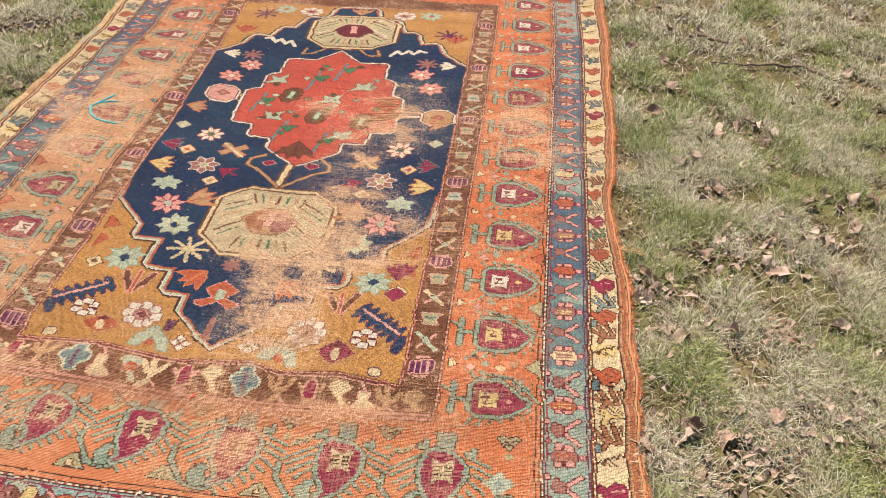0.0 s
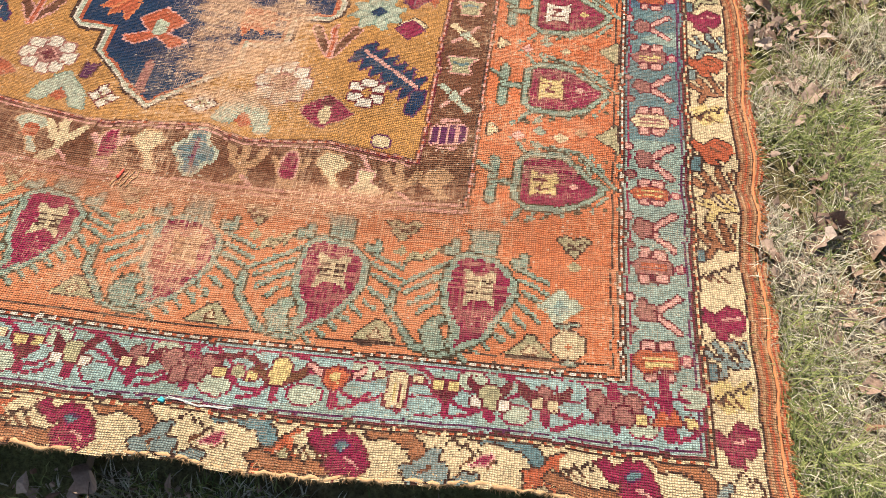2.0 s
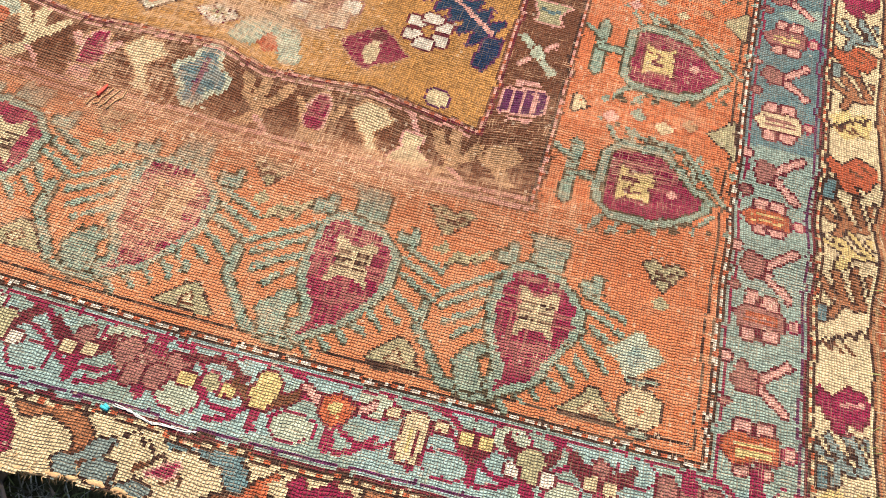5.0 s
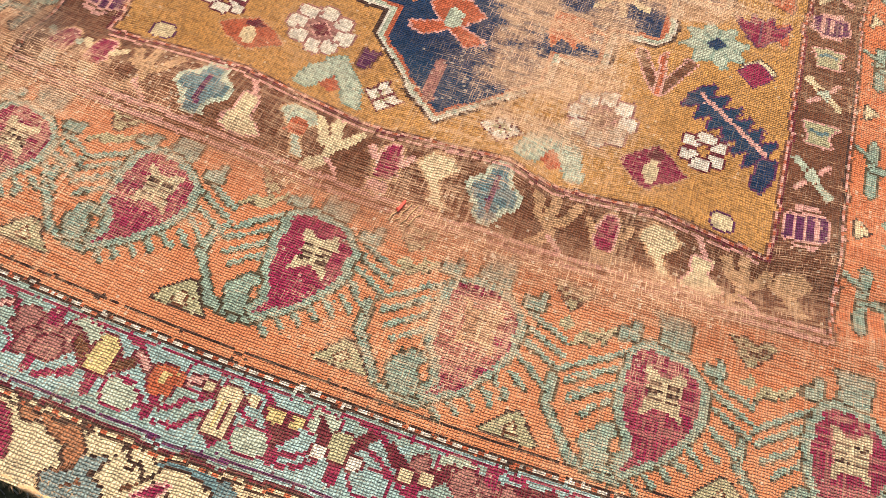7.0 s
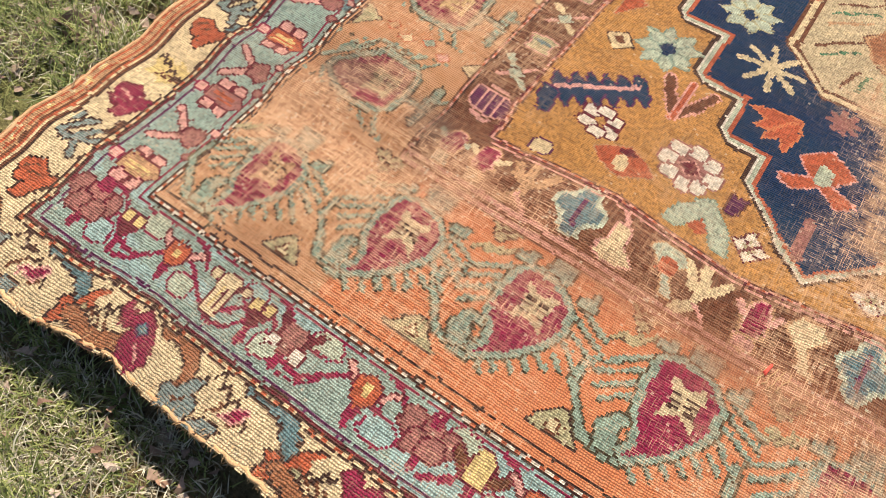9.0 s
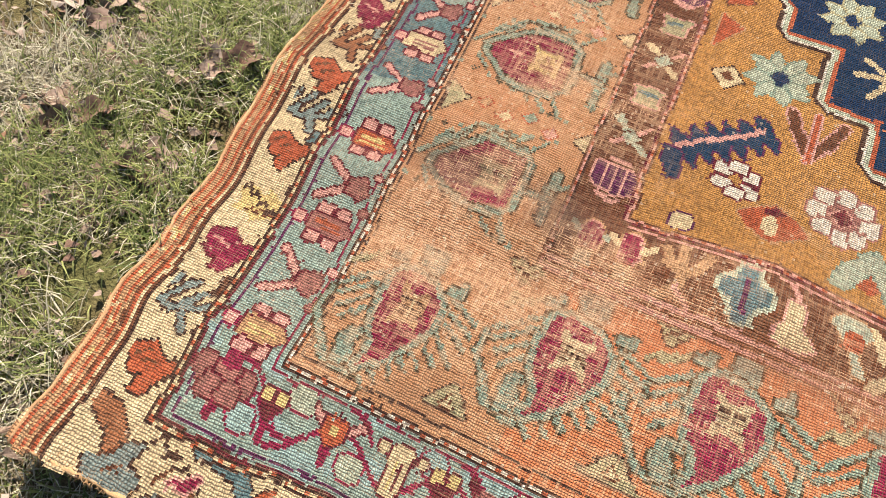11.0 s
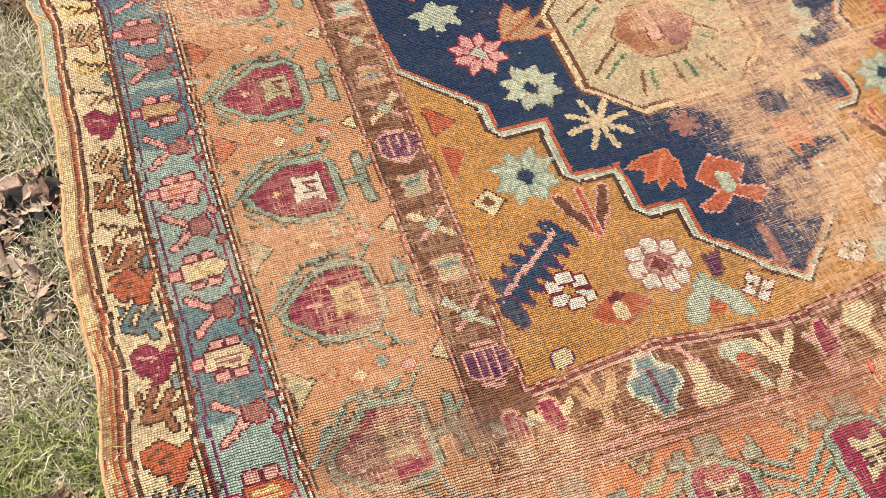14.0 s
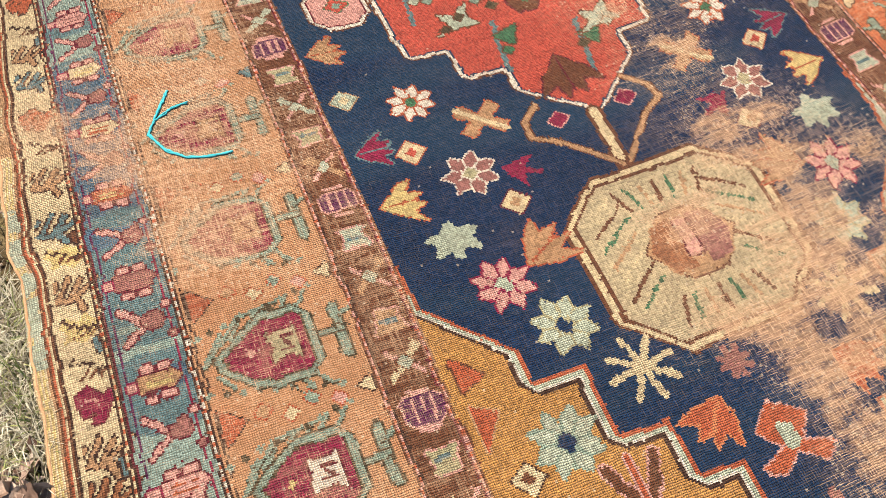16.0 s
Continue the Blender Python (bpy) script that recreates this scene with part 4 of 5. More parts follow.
for i in range(26):
    u, v = AX + rng.uniform(-0.22, 0.22), 1.61 + rng.uniform(-0.30, 0.30)
    diamond(u, v, 0.012, rng.choice(["green", "pale", "teal", "darkgreen"]), "brown")
chart[grow(red_zone, 4) & ~red_zone & (chart != INK["white"]) & (chart != INK["brown"]) & (chart != INK["pink"]) & (chart != INK["tan"])] = INK["navy"]

# stem and hooks
line([(-0.053, 1.060), (-0.042, 1.205)], "cream", 3.8, ("brown", 2))
for s in (-1, 1):
    pts = [(0.006, 1.078), (0.085, 1.160), (0.130, 1.186), (0.126, 1.222), (0.090, 1.258)]
    line([(unwarp(-0.048 + s * o, v), v) for o, v in pts], "tan", 2.2, ("brown", 1))
    pts = [(0.0, 2.03), (0.060, 2.035), (0.110, 1.990), (0.150, 1.985), (0.140, 2.03)]
    line([(unwarp(-0.03 + s * o, v), v) for o, v in pts], "tan", 1.6, ("brown", 1))
    diamond(-0.045 + s * 0.068, 1.210, 0.020, "magenta", "pink")

# octagons south and north of it
pendant_zone = np.zeros(chart.shape, bool)
for u, v, w, h, fade in ((-0.028, 0.903, 0.155, 0.145, True), (-0.012, 2.190, 0.138, 0.135, False)):
    t = spot(u, v)
    shape(t(octagon(w, h, 0.40)), "beige", ("brown", 2), ("cream", 3), ("brown", 2))
    pendant_zone |= inside(t(octagon(w, h, 0.40)), s_all)
    for q in range(8):
        a = -0.62 + 0.20 * q
        for sx in (-1, 1):
            for n in range(5):
                x0, y0 = sx * w * (0.86 - 0.085 * n), h * (a + 0.07 * n)
                if abs(y0) < h * 0.80 and abs(x0) / w + abs(y0) / h < 1.42:
                    line(t([(x0, y0), (x0 - sx * 0.007, y0 + 0.006)]), (["green", "brown", "cream", "tan"] if fade else ["green", "maroon", "white", "lime"])[q % 4], 1.5)
    for q in range(7):
        for sy in (-1, 1):
            x0 = w * (-0.48 + 0.16 * q)
            line(t([(x0, sy * h * 0.86), (x0 * 0.8, sy * h * 0.58)]), ["brown", "green", "tan"][q % 3], 1.5)
    shape(t([(-w * 0.5, 0), (-w * 0.2, h * 0.42), (w * 0.2, h * 0.42), (w * 0.5, 0), (w * 0.2, -h * 0.42), (-w * 0.2, -h * 0.42)]), "tan" if fade else "maroon", ("brown", 1))
    if fade:
        for sx in (-1, 1):
            shape(t([(sx * 0.012, h * 0.36), (sx * 0.05, h * 0.30), (sx * w * 0.44, 0.0), (sx * 0.05, -h * 0.30), (sx * 0.012, -h * 0.34)]), "mauve" if sx > 0 else "umber", ("tan", 1))
    shape(t(box(-0.010, -h * 0.2, 0.010, h * 0.3)), "pink", ("maroon", 1))

# blossoms on the navy ground; the east side mirrors the west
for s in (-1, 1):
    def m(u):
        return u if s < 0 else -0.055 - u
    flower(m(-0.342), 1.338, 0.046, 8, "white", "green", "rust")
    diamond(m(-0.452), 1.385, 0.024, "pale", "tan", "cream")
    diamond(m(-0.384), 1.226, 0.026, "cream", "rust", "red")
    diamond(m(-0.259), 1.072, 0.026, "cream", "maroon", "tan")
    t = spot(m(-0.243), 1.257)
    shape(t([(-0.042, 0.020), (-0.024, 0.040), (0.0, 0.014), (0.028, 0.040), (0.042, 0.020), (0.016, 0.0), (0.042, -0.020), (0.026, -0.040), (0.0, -0.014), (-0.026, -0.038), (-0.042, -0.020), (-0.016, 0.0)]), "tan", ("rust", 1))
    line(t([(-0.034, 0.034), (0.034, -0.034)]), "cream", 2.4)
    palm(m(-0.455), 1.510, 90 * s, "tan", "rust", 0.9)
    palm(m(-0.448), 1.250, 90 * s, "magenta", "leafblue", 0.9)
    palm(m(-0.440), 1.132, 90 * s, "straw", "rust", 1.0)
    palm(m(-0.260), 0.972, 60 * s, "tan", "rust", 1.15)
    palm(m(-0.145), 0.640, -140 * s, "rust", "orange", 1.0)
    flower(m(-0.306), 1.153, 0.048, 7, "mauve", "lime", "white")
    flower(m(-0.340), 0.938, 0.050, 8, "pink", "pale", "magenta")
    flower(m(-0.282), 0.842, 0.050, 8, "pale", "navy", "lime")
    ivy(m(-0.380), 1.035, "pale")
    arrow(m(-0.223), 1.130, -60 * s, "magenta")
    ray_star(m(-0.207), 0.739, 0.050, "cream")
    flower(m(-0.353), 1.863, 0.044, 7, "pink", "white", "rust")
    flower(m(-0.398), 1.755, 0.046, 7, "pink", "white", "rust")
    ray_star(m(-0.365), 1.945, 0.036, "mauve")
    t = spot(m(-0.287), 2.071 if s < 0 else 2.02, 0, s)
    line(t([(-0.060, -0.030), (-0.040, 0.010), (-0.022, -0.016), (-0.002, 0.020), (0.016, -0.006), (0.036, 0.030), (0.056, 0.020)]), "white", 3.4)
    palm(m(-0.452), 1.94, 90 * s, "white", "cream", 0.8)
ray_star(-0.075, 0.70, 0.022, "mauve")
t = spot(-0.066, 0.580)
shape(t([(-0.040, 0.018), (0.0, 0.052), (0.040, 0.018), (0.010, -0.020), (-0.010, -0.020)]), "rust", ("pink", 1))
shape(t([(-0.056, -0.030), (-0.014, -0.014), (0.014, -0.014), (0.056, -0.030), (0.030, -0.046), (0.0, -0.024), (-0.030, -0.046)]), "rust", ("pink", 1))
shape(t(octagon(0.012, 0.020)), "pale")
line([(-0.05, 0.43), (-0.05, 0.49)], "mauve", 4)
palm(-0.010, 2.385, 0, "tan", "rust", 0.9)

# ---- colours of the knots: dyes, age, wear, some painted shade ----
# the weaver's lines waver by a knot or so, and some knots took the next colour
ROW, COL = np.meshgrid(np.arange(NV), np.arange(NU), indexing="ij")
stray = np.random.RandomState(13)
hop = stray.uniform(0, 1, chart.shape) < 0.05
dj = np.round(2.5 * (fractal(UU * 26, VV * 26, 121, 3) - 0.5)) + hop * stray.randint(-1, 2, chart.shape)
di = np.round(2.5 * (fractal(UU * 26 + 9, VV * 26, 122, 3) - 0.5)) + hop * stray.randint(-1, 2, chart.shape)
chart = chart[np.clip(ROW + dj.astype(int), 0, NV - 1), np.clip(COL + di.astype(int), 0, NU - 1)]
dyes = np.array([PALETTE[n] for n in NAMES])
colour = dyes[chart]
rows_tone = fractal(VV * 40, UU * 2.0, 21, 3)
patch_tone = fractal(UU * 7, VV * 7, 31, 4)
knot_tone = np.random.RandomState(3).uniform(0.66, 1.30, chart.shape)
colour = colour * (knot_tone * (0.72 + 0.34 * rows_tone + 0.24 * patch_tone))[..., None]
# the navy shifts towards a greener blue in bands
sea = np.clip((fractal(VV * 9, UU * 1.5, 47, 4) - 0.45) * 3, 0, 0.6)[..., None]
colour = np.where((chart == INK["navy"])[..., None], colour * (1 - sea) + np.array(lin(40, 76, 102, 0.6)) * sea, colour)
# the orange runs from deep red-orange in the east to a paler one in the south and west
pale_orange = np.array(lin(222, 136, 88))
is_orange = (chart == INK["orange"])[..., None]
run = np.clip(1.25 - (UU * 1.1 + VV * 0.9) + 0.5 * (UU < -0.5), 0.0, 0.95)[..., None] * (0.55 + 0.7 * fractal(UU * 9, VV * 9, 41)[..., None])
pale_orange = np.where((UU < -0.5)[..., None], np.array(lin(204, 154, 108)), pale_orange)
colour = np.where(is_orange, colour * (1 - np.clip(run, 0, 0.8)) + pale_orange * np.clip(run, 0, 0.8), colour)


def worn(u, v, a, b, amount):
    return amount * np.exp(-(((UU - u) / a) ** 2 + ((VV - v) / b) ** 2))


wear = np.where(main_zone & ~field_zone, 0.22 + 0.08 * (UU < 0.1), np.where(field_zone, 0.10, 0.14)).astype(float)
wear[medallion_zone] = 0.02
for u, v, a, b, k in (
    (0.20, 1.66, 0.12, 0.13, 1.1), (0.22, 1.45, 0.13, 0.10, 1.0), (0.13, 1.30, 0.10, 0.10, 0.85), (0.17, 1.08, 0.11, 0.12, 0.95),
    (0.27, 0.93, 0.12, 0.07, 0.95), (0.22, 0.79, 0.14, 0.06, 1.1), (0.04, 0.80, 0.14, 0.07, 1.05), (-0.01, 0.90, 0.10, 0.09, 0.85),
    (0.10, 0.66, 0.10, 0.10, 0.95), (0.08, 0.52, 0.10, 0.10, 0.8), (0.0, 1.6, 0.10, 0.06, 0.6),
):
    wear += worn(u, v, a, b, k)
for u, v, a, b, k in (
    (-0.73, 1.42, 0.11, 0.13, 1.0), (-0.70, 1.20, 0.10, 0.10, 0.75), (-0.64, 1.63, 0.10, 0.10, 0.6), (-0.62, 0.30, 0.10, 0.06, 0.8),
    (-0.66, 0.16, 0.11, 0.08, 0.95), (0.64, 1.40, 0.10, 0.09, 0.8), (0.63, 1.60, 0.09, 0.08, 0.55), (0.78, 1.36, 0.08, 0.05, 0.5),
    (0.20, 0.235, 0.24, 0.04, 0.30), (-0.02, 0.235, 0.30, 0.03, 0.28), (0.11, 0.14, 0.05, 0.06, 0.55), (0.33, 0.13, 0.05, 0.05, 0.28),
    (0.42, 0.24, 0.14, 0.04, 0.26), (-0.65, 0.53, 0.08, 0.04, 0.35), (-0.50, 0.26, 0.08, 0.05, 0.35), (-0.92, 1.5, 0.06, 0.10, 0.4),
    (0.05, 0.42, 0.12, 0.06, 0.5), (-0.80, 1.42, 0.08, 0.09, 0.8), (-0.82, 1.62, 0.06, 0.05, 0.4),
):
    wear += worn(u, v, a, b, k)
tear = fractal(UU * 9, VV * 30, 51, 5) - 0.5
blot = fractal(UU * 11 + 3, VV * 15, 61, 5) - 0.5
soft_wear = np.minimum(wear, 0.92)
wear = np.clip(soft_wear + 2.6 * blot * np.clip(soft_wear * 1.6, 0, 1) + 0.9 * tear * (soft_wear > 0.2), 0.05, 1.1)
bare = np.clip((wear - np.where(medallion_zone, 0.68, 0.60)) / 0.32, 0, 1)
streak = np.random.RandomState(5).uniform(-0.55, 0.55, chart.shape) + 1.3 * (fractal(UU * 16, VV * 120, 71, 3) - 0.5)
bare = np.clip(bare + streak * (bare > 0.0) * (1.15 - bare), 0, 1) * 0.86
ground_tone = np.array(lin(218, 168, 126)) * (0.70 + 0.50 * fractal(UU * 20, VV * 30, 81, 3))[..., None]
rosy = np.where((UU < -0.5)[..., None], np.array(lin(208, 150, 110)), np.array(lin(222, 138, 96)))
main_band = main_zone & ~brown_zone
ground_tone = np.where((main_band | (brown_zone & ~field_zone))[..., None], 0.55 * ground_tone + 0.45 * rosy, ground_tone)
ground_tone = np.where(field_zone[..., None], ground_tone * 0.86, ground_tone)
ground_tone = np.where(medallion_zone[..., None] & (fractal(UU * 22, VV * 150, 73, 3) > 0.56)[..., None], 0.55 * ground_tone + 0.45 * colour, ground_tone)
hold = np.where(field_zone, np.where(pendant_zone | red_zone, 0.66, 0.95), 0.62)
mixk = (bare * hold)[..., None]
colour = colour * (1 - mixk) + ground_tone * mixk
# a net of pale warp and weft where the pile is thin
weft = np.clip((value_noise(UU * 38, ROW * 1.0, 111) - 0.56) * 5, 0, 1)
warp = np.clip((value_noise(COL * 1.0, VV * 38, 112) - 0.62) * 5, 0, 1)
thin = np.clip((soft_wear - 0.09) * 1.0 + 0.8 * (fractal(UU * 8, VV * 8, 113, 4) - 0.5), 0, 0.46)
thin = thin * np.where(medallion_zone, np.where(bare > 0.1, 0.6, 0.25), 1.0) * np.where(main_zone, 1.0, 0.4)
net = (np.maximum(weft, warp) * thin)[..., None]
colour = colour * (1 - net) + np.array(lin(238, 190, 146)) * net
gap = ((1 - np.maximum(weft, warp)) * (value_noise(ROW * 1.0, COL * 1.0, 114) > 0.55) * thin * 0.8)[..., None]
colour = colour * (1 - gap) + np.array(lin(120, 74, 48)) * gap
# grey-brown smudges in the south-west of the main band: stains and painted ripple shade
stain_and_shade = worn(-0.55, 0.31, 0.045, 0.035, 0.95) + worn(-0.72, 0.32, 0.05, 0.035, 0.85) + worn(-0.62, 0.02, 0.05, 0.03, 0.3) + worn(-0.64, 0.345, 0.09, 0.02, 0.4)
stain_and_shade = np.clip(stain_and_shade * (0.5 + fractal(UU * 12, VV * 12, 91)), 0, 0.7)[..., None]
colour = colour * (1 - stain_and_shade) + np.array(lin(104, 78, 62)) * stain_and_shade
# brown tint just south of the brown band, with ripple shade painted into it
brown_shade = np.clip(worn(0.05, 0.236, 0.55, 0.038, 0.78) * (0.55 + 0.9 * fractal(UU * 10, VV * 60, 95)), 0, 0.7)[..., None]
colour = colour * (1 - brown_shade) + np.array(lin(164, 104, 70)) * brown_shade
# flecks of pale foundation all over
fleck = np.random.RandomState(9).uniform(0, 1, chart.shape) < np.where(medallion_zone & (bare < 0.05), 0.0006, 0.002) + 0.04 * np.clip(wear - 0.1, 0, 1)
colour = np.where(fleck[..., None], colour * 0.5 + np.array(lin(240, 214, 180)) * 0.5, colour)
colour = np.clip(colour, 0.002, 0.85)


# ---- the rug's body ----
POWERS = [(i, j) for i in range(6) for j in range(6) if i + j <= 7]
SKEW_X = [0.0203, -0.0096, -0.0420, -0.0268, 0.0289, 0.0221, -0.0284, -0.0291, 0.0664, -0.0118, -0.0138, 0.0216, -0.0032, 0.0353, 0.0756, 0.0447, -0.0829, -0.0656, 0.0549, 0.0167, -0.1359, -0.0213, 0.0600, 0.0102, -0.0294, -0.0142, 0.0384, -0.0242, -0.0084, 0.0594]
SKEW_Y = [0.0336, 0.0098, 0.0381, 0.0891, -0.0220, -0.0665, 0.0524, 0.0712, 0.0748, 0.0955, -0.0528, -0.1157, 0.1112, 0.0368, -0.1871, -0.2977, 0.1130, 0.2408, -0.0104, -0.0277, -0.0097, 0.0095, -0.0194, -0.0518, -0.0041, 0.0501, 0.0466, 0.0017, 0.0134, 0.0237]


def lay(u, v):
    """The chart's places on the lawn, in the rug's own metres: the rug lies a little skewed and bowed."""
    a, b = np.clip(u, -1.08, 1.02), (np.clip(v, -0.24, 2.5) - 1.2) / 1.4
    x, y = u + 0.0, v + 0.0
    for (i, j), cx, cy in zip(POWERS, SKEW_X, SKEW_Y):
        q = a**i * b**j
        x, y = x + cx * q, y + cy * q
    return x, y


def rug_place(u, v):
    """The knot grid laid on the ground: widening, edges and soft waves."""
    s = 0.027 * np.clip(v - 0.3, 0, 1.9)
    x = u + s * np.tanh(u / 0.3)
    # the south-west corner is drawn in
    x = x + np.clip((-u - 0.5) / 0.28, 0, 1.15) * np.interp(v, [-0.2, 0.0, 0.115, 0.325, 0.5, 0.8], [0.074, 0.047, 0.044, 0.022, 0.012, 0.0])
    edge = np.clip((np.abs(u) - 0.86) / 0.10, 0, 1)
    x = x + edge * np.where(u > 0, 1, -1) * (0.016 * (value_noise(v * 5.5, 0 * v, 3) - 0.5) + 0.010 * (value_noise(v * 17, 0 * v, 4) - 0.5))
    x = x - np.where(u > 0, 1, 0) * edge * 0.028 * np.exp(-(((v - 1.12) / 0.22) ** 2))
    south = np.clip((-0.05 - v) / 0.14, 0, 1)
    # the field's south line runs in waves
    sag = np.interp(u, [-0.5, -0.44, -0.36, -0.284, -0.2, -0.106, 0.0, 0.08, 0.145, 0.275, 0.34, 0.415, 0.5], [0.0, 0.006, 0.016, 0.022, 0.010, 0.0, 0.006, 0.014, -0.006, 0.008, -0.004, -0.018, -0.006])
    y = v + sag * np.exp(-(((v - 0.36) / 0.07) ** 2)) + south * (0.018 * (value_noise(u * 6.0, 0 * u, 8) - 0.5) + 0.006 * (value_noise(u * 30, 0 * u, 9) - 0.5))
    z = 0.010 * (value_noise(u * 3.1 + 5, v * 3.7, 12) - 0.5) + 0.009 * (value_noise(u * 6 + v * 2, v * 8, 13) - 0.5)
    # a shallow ripple across the south bands
    z = z + 0.010 * np.sin((v - 0.10 * u - 0.30) * 42) * np.exp(-(((v - 0.30) / 0.10) ** 2)) * (0.4 + 0.6 * value_noise(u * 3, v * 0 + 2, 14))
    z = z + south * 0.010 * (value_noise(u * 4, 0 * u, 15) - 0.3)
    x, y = lay(x, y)
    return x, y, z


gu = U0 + np.arange(NU + 1) * K
gv = V0 + np.arange(NV + 1) * K
GU, GV = np.meshgrid(gu, gv)
GX, GY, GZ = rug_place(GU, GV)
GZ = GZ + np.random.RandomState(11).uniform(-0.0004, 0.0004, GZ.shape)
ragged = np.ones(chart.shape, bool)
bite = (value_noise(UU * 60, UU * 0 + 1, 17) * 3).astype(int)
ragged &= (np.arange(NV)[:, None] >= bite)
bite = (value_noise(VV * 45, VV * 0 + 1, 18) * 4).astype(int)
ragged &= (np.arange(NU)[None, :] < NU - bite)
ragged &= (np.arange(NU)[None, :] >= (value_noise(VV * 30, VV * 0 + 4, 19) * 2).astype(int))

rug = thing("rug", "large worn antique hand-knotted wool rug with navy medallion, lying on grass", "rug", at=RUG_POSE)


def rug_part(name, mask, label):
    """The knots of one zone of the rug, as one sheet."""
    jj, ii = np.nonzero(mask & ragged)
    a = jj * (NU + 1) + ii
    quads = np.stack([a, a + 1, a + NU + 2, a + NU + 1], 1)
    used, back = np.unique(quads, return_inverse=True)
    verts = np.stack([GX.ravel()[used], GY.ravel()[used], GZ.ravel()[used]], 1)
    n = len(quads)
    me = bpy.data.meshes.new(name)
    me.vertices.add(len(verts))
    me.vertices.foreach_set("co", verts.astype(np.float32).ravel())
    me.loops.add(4 * n)
    me.loops.foreach_set("vertex_index", back.reshape(-1).astype(np.int32))
    me.polygons.add(n)
    me.polygons.foreach_set("loop_start", np.arange(0, 4 * n, 4, dtype=np.int32))
    me.update(calc_edges=True)
    uv = me.uv_layers.new(name="knots")
    flat = quads.reshape(-1)
    uv.data.foreach_set("uv", np.stack([flat % (NU + 1), flat // (NU + 1)], 1).astype(np.float32).ravel())
    dye = me.attributes.new("dye", "FLOAT_COLOR", "FACE")
    dye.data.foreach_set("color", np.concatenate([colour[jj, ii], np.ones((n, 1))], 1).astype(np.float32).ravel())
    w = me.attributes.new("wear", "FLOAT", "FACE")
    w.data.foreach_set("value", wear[jj, ii].astype(np.float32))
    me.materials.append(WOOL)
    me.shade_smooth()
    return child(name, me, rug, label)


red_field = red_zone & field_zone
pend_field = pendant_zone & field_zone & ~red_field
navy_field = medallion_zone & ~red_field & ~pend_field
rug_part("outer_border", ~blue_zone & ~selvage_zone, "cream outer border with coloured leaves")
rug_part("edge_stripes", ~blue_zone & selvage_zone & (UU < 0), "striped brown and rust long edge")
rug_part("edge_stripes", ~blue_zone & selvage_zone & (UU > 0), "striped brown and rust long edge, frayed")
rug_part("blue_border", blue_zone & ~main_zone, "blue-green border with pink blossoms")
rug_part("main_border", main_zone & ~brown_zone, "orange main border with magenta drop motifs")
rug_part("brown_border", brown_zone & ~field_zone, "narrow brown border with small plants")
yellow = field_zone & ~navy_field & ~red_field & ~pend_field
rug_part("field_corner", yellow & (VV < 1.4) & (UU < AX), "mustard yellow field corner with small flowers")
rug_part("field_corner", yellow & (VV < 1.4) & (UU >= AX), "mustard yellow field corner, worn beside the medallion")
rug_part("field_corner", yellow & (VV >= 1.4) & (UU < AX), "mustard yellow field corner with a dark star")
rug_part("field_corner", yellow & (VV >= 1.4) & (UU >= AX), "mustard yellow field corner with a dark star")
rug_part("navy_medallion", navy_field, "navy blue stepped medallion with scattered flowers and worn patches")
rug_part("pendant_octagon", pend_field & (VV < 1.5), "pale octagon, worn almost bare")
rug_part("pendant_octagon", pend_field & (VV >= 1.5), "pale octagon with a maroon centre")
rug_part("red_medallion", red_field, "red stepped centre medallion, half worn away")


def rug_back():
    """The underside, a few millimetres below the pile, and the sides up to it."""
    us, vs = np.linspace(U0 + 0.012, U1 - 0.018, 60), np.linspace(V0 + 0.020, V1 - 0.01, 90)
    a, b = np.meshgrid(us, vs)
    x, y, z = rug_place(a, b)
    verts = list(zip(x.ravel(), y.ravel(), z.ravel() - 0.008))
    faces = [(j * 60 + i, j * 60 + i + 1, j * 60 + i + 61, j * 60 + i + 60) for j in range(89) for i in range(59)]
    loop = [i for i in range(60)] + [j * 60 + 59 for j in range(1, 90)] + [89 * 60 + i for i in range(58, -1, -1)] + [j * 60 for j in range(88, 0, -1)]
    top = len(verts)
    verts += [(verts[k][0], verts[k][1], verts[k][2] + 0.0072) for k in loop]
    n = len(loop)
    faces += [(loop[k], loop[(k + 1) % n], top + (k + 1) % n, top + k) for k in range(n)]
    return mesh_of("backing", verts, faces, BACK_WOOL)


child("backing", rug_back(), rug, "tan woven underside")


def edge_cord(u, label, material, radius=0.0026):
    vs = np.arange(V0 + 0.004, V1, 0.012)
    r = random.Random(int(abs(u) * 1000))
    pts, rad = [], []
    for v in vs:
        x, y, z = rug_place(np.array([u]), np.array([v]))
        pts.append((x[0] + r.uniform(-0.0012, 0.0012), y[0], z[0] - 0.001))
        rad.append(radius * r.uniform(0.75, 1.2))
    v, f = tube(pts, rad, 6)
    return child("selvage", mesh_of("selvage", v, f, material), rug, label)


edge_cord(U0 + 0.004, "tan overcast edge cord", SELVAGE_WOOL)
edge_cord(U1 - 0.012, "frayed rust-coloured edge cord", RUST_WOOL)


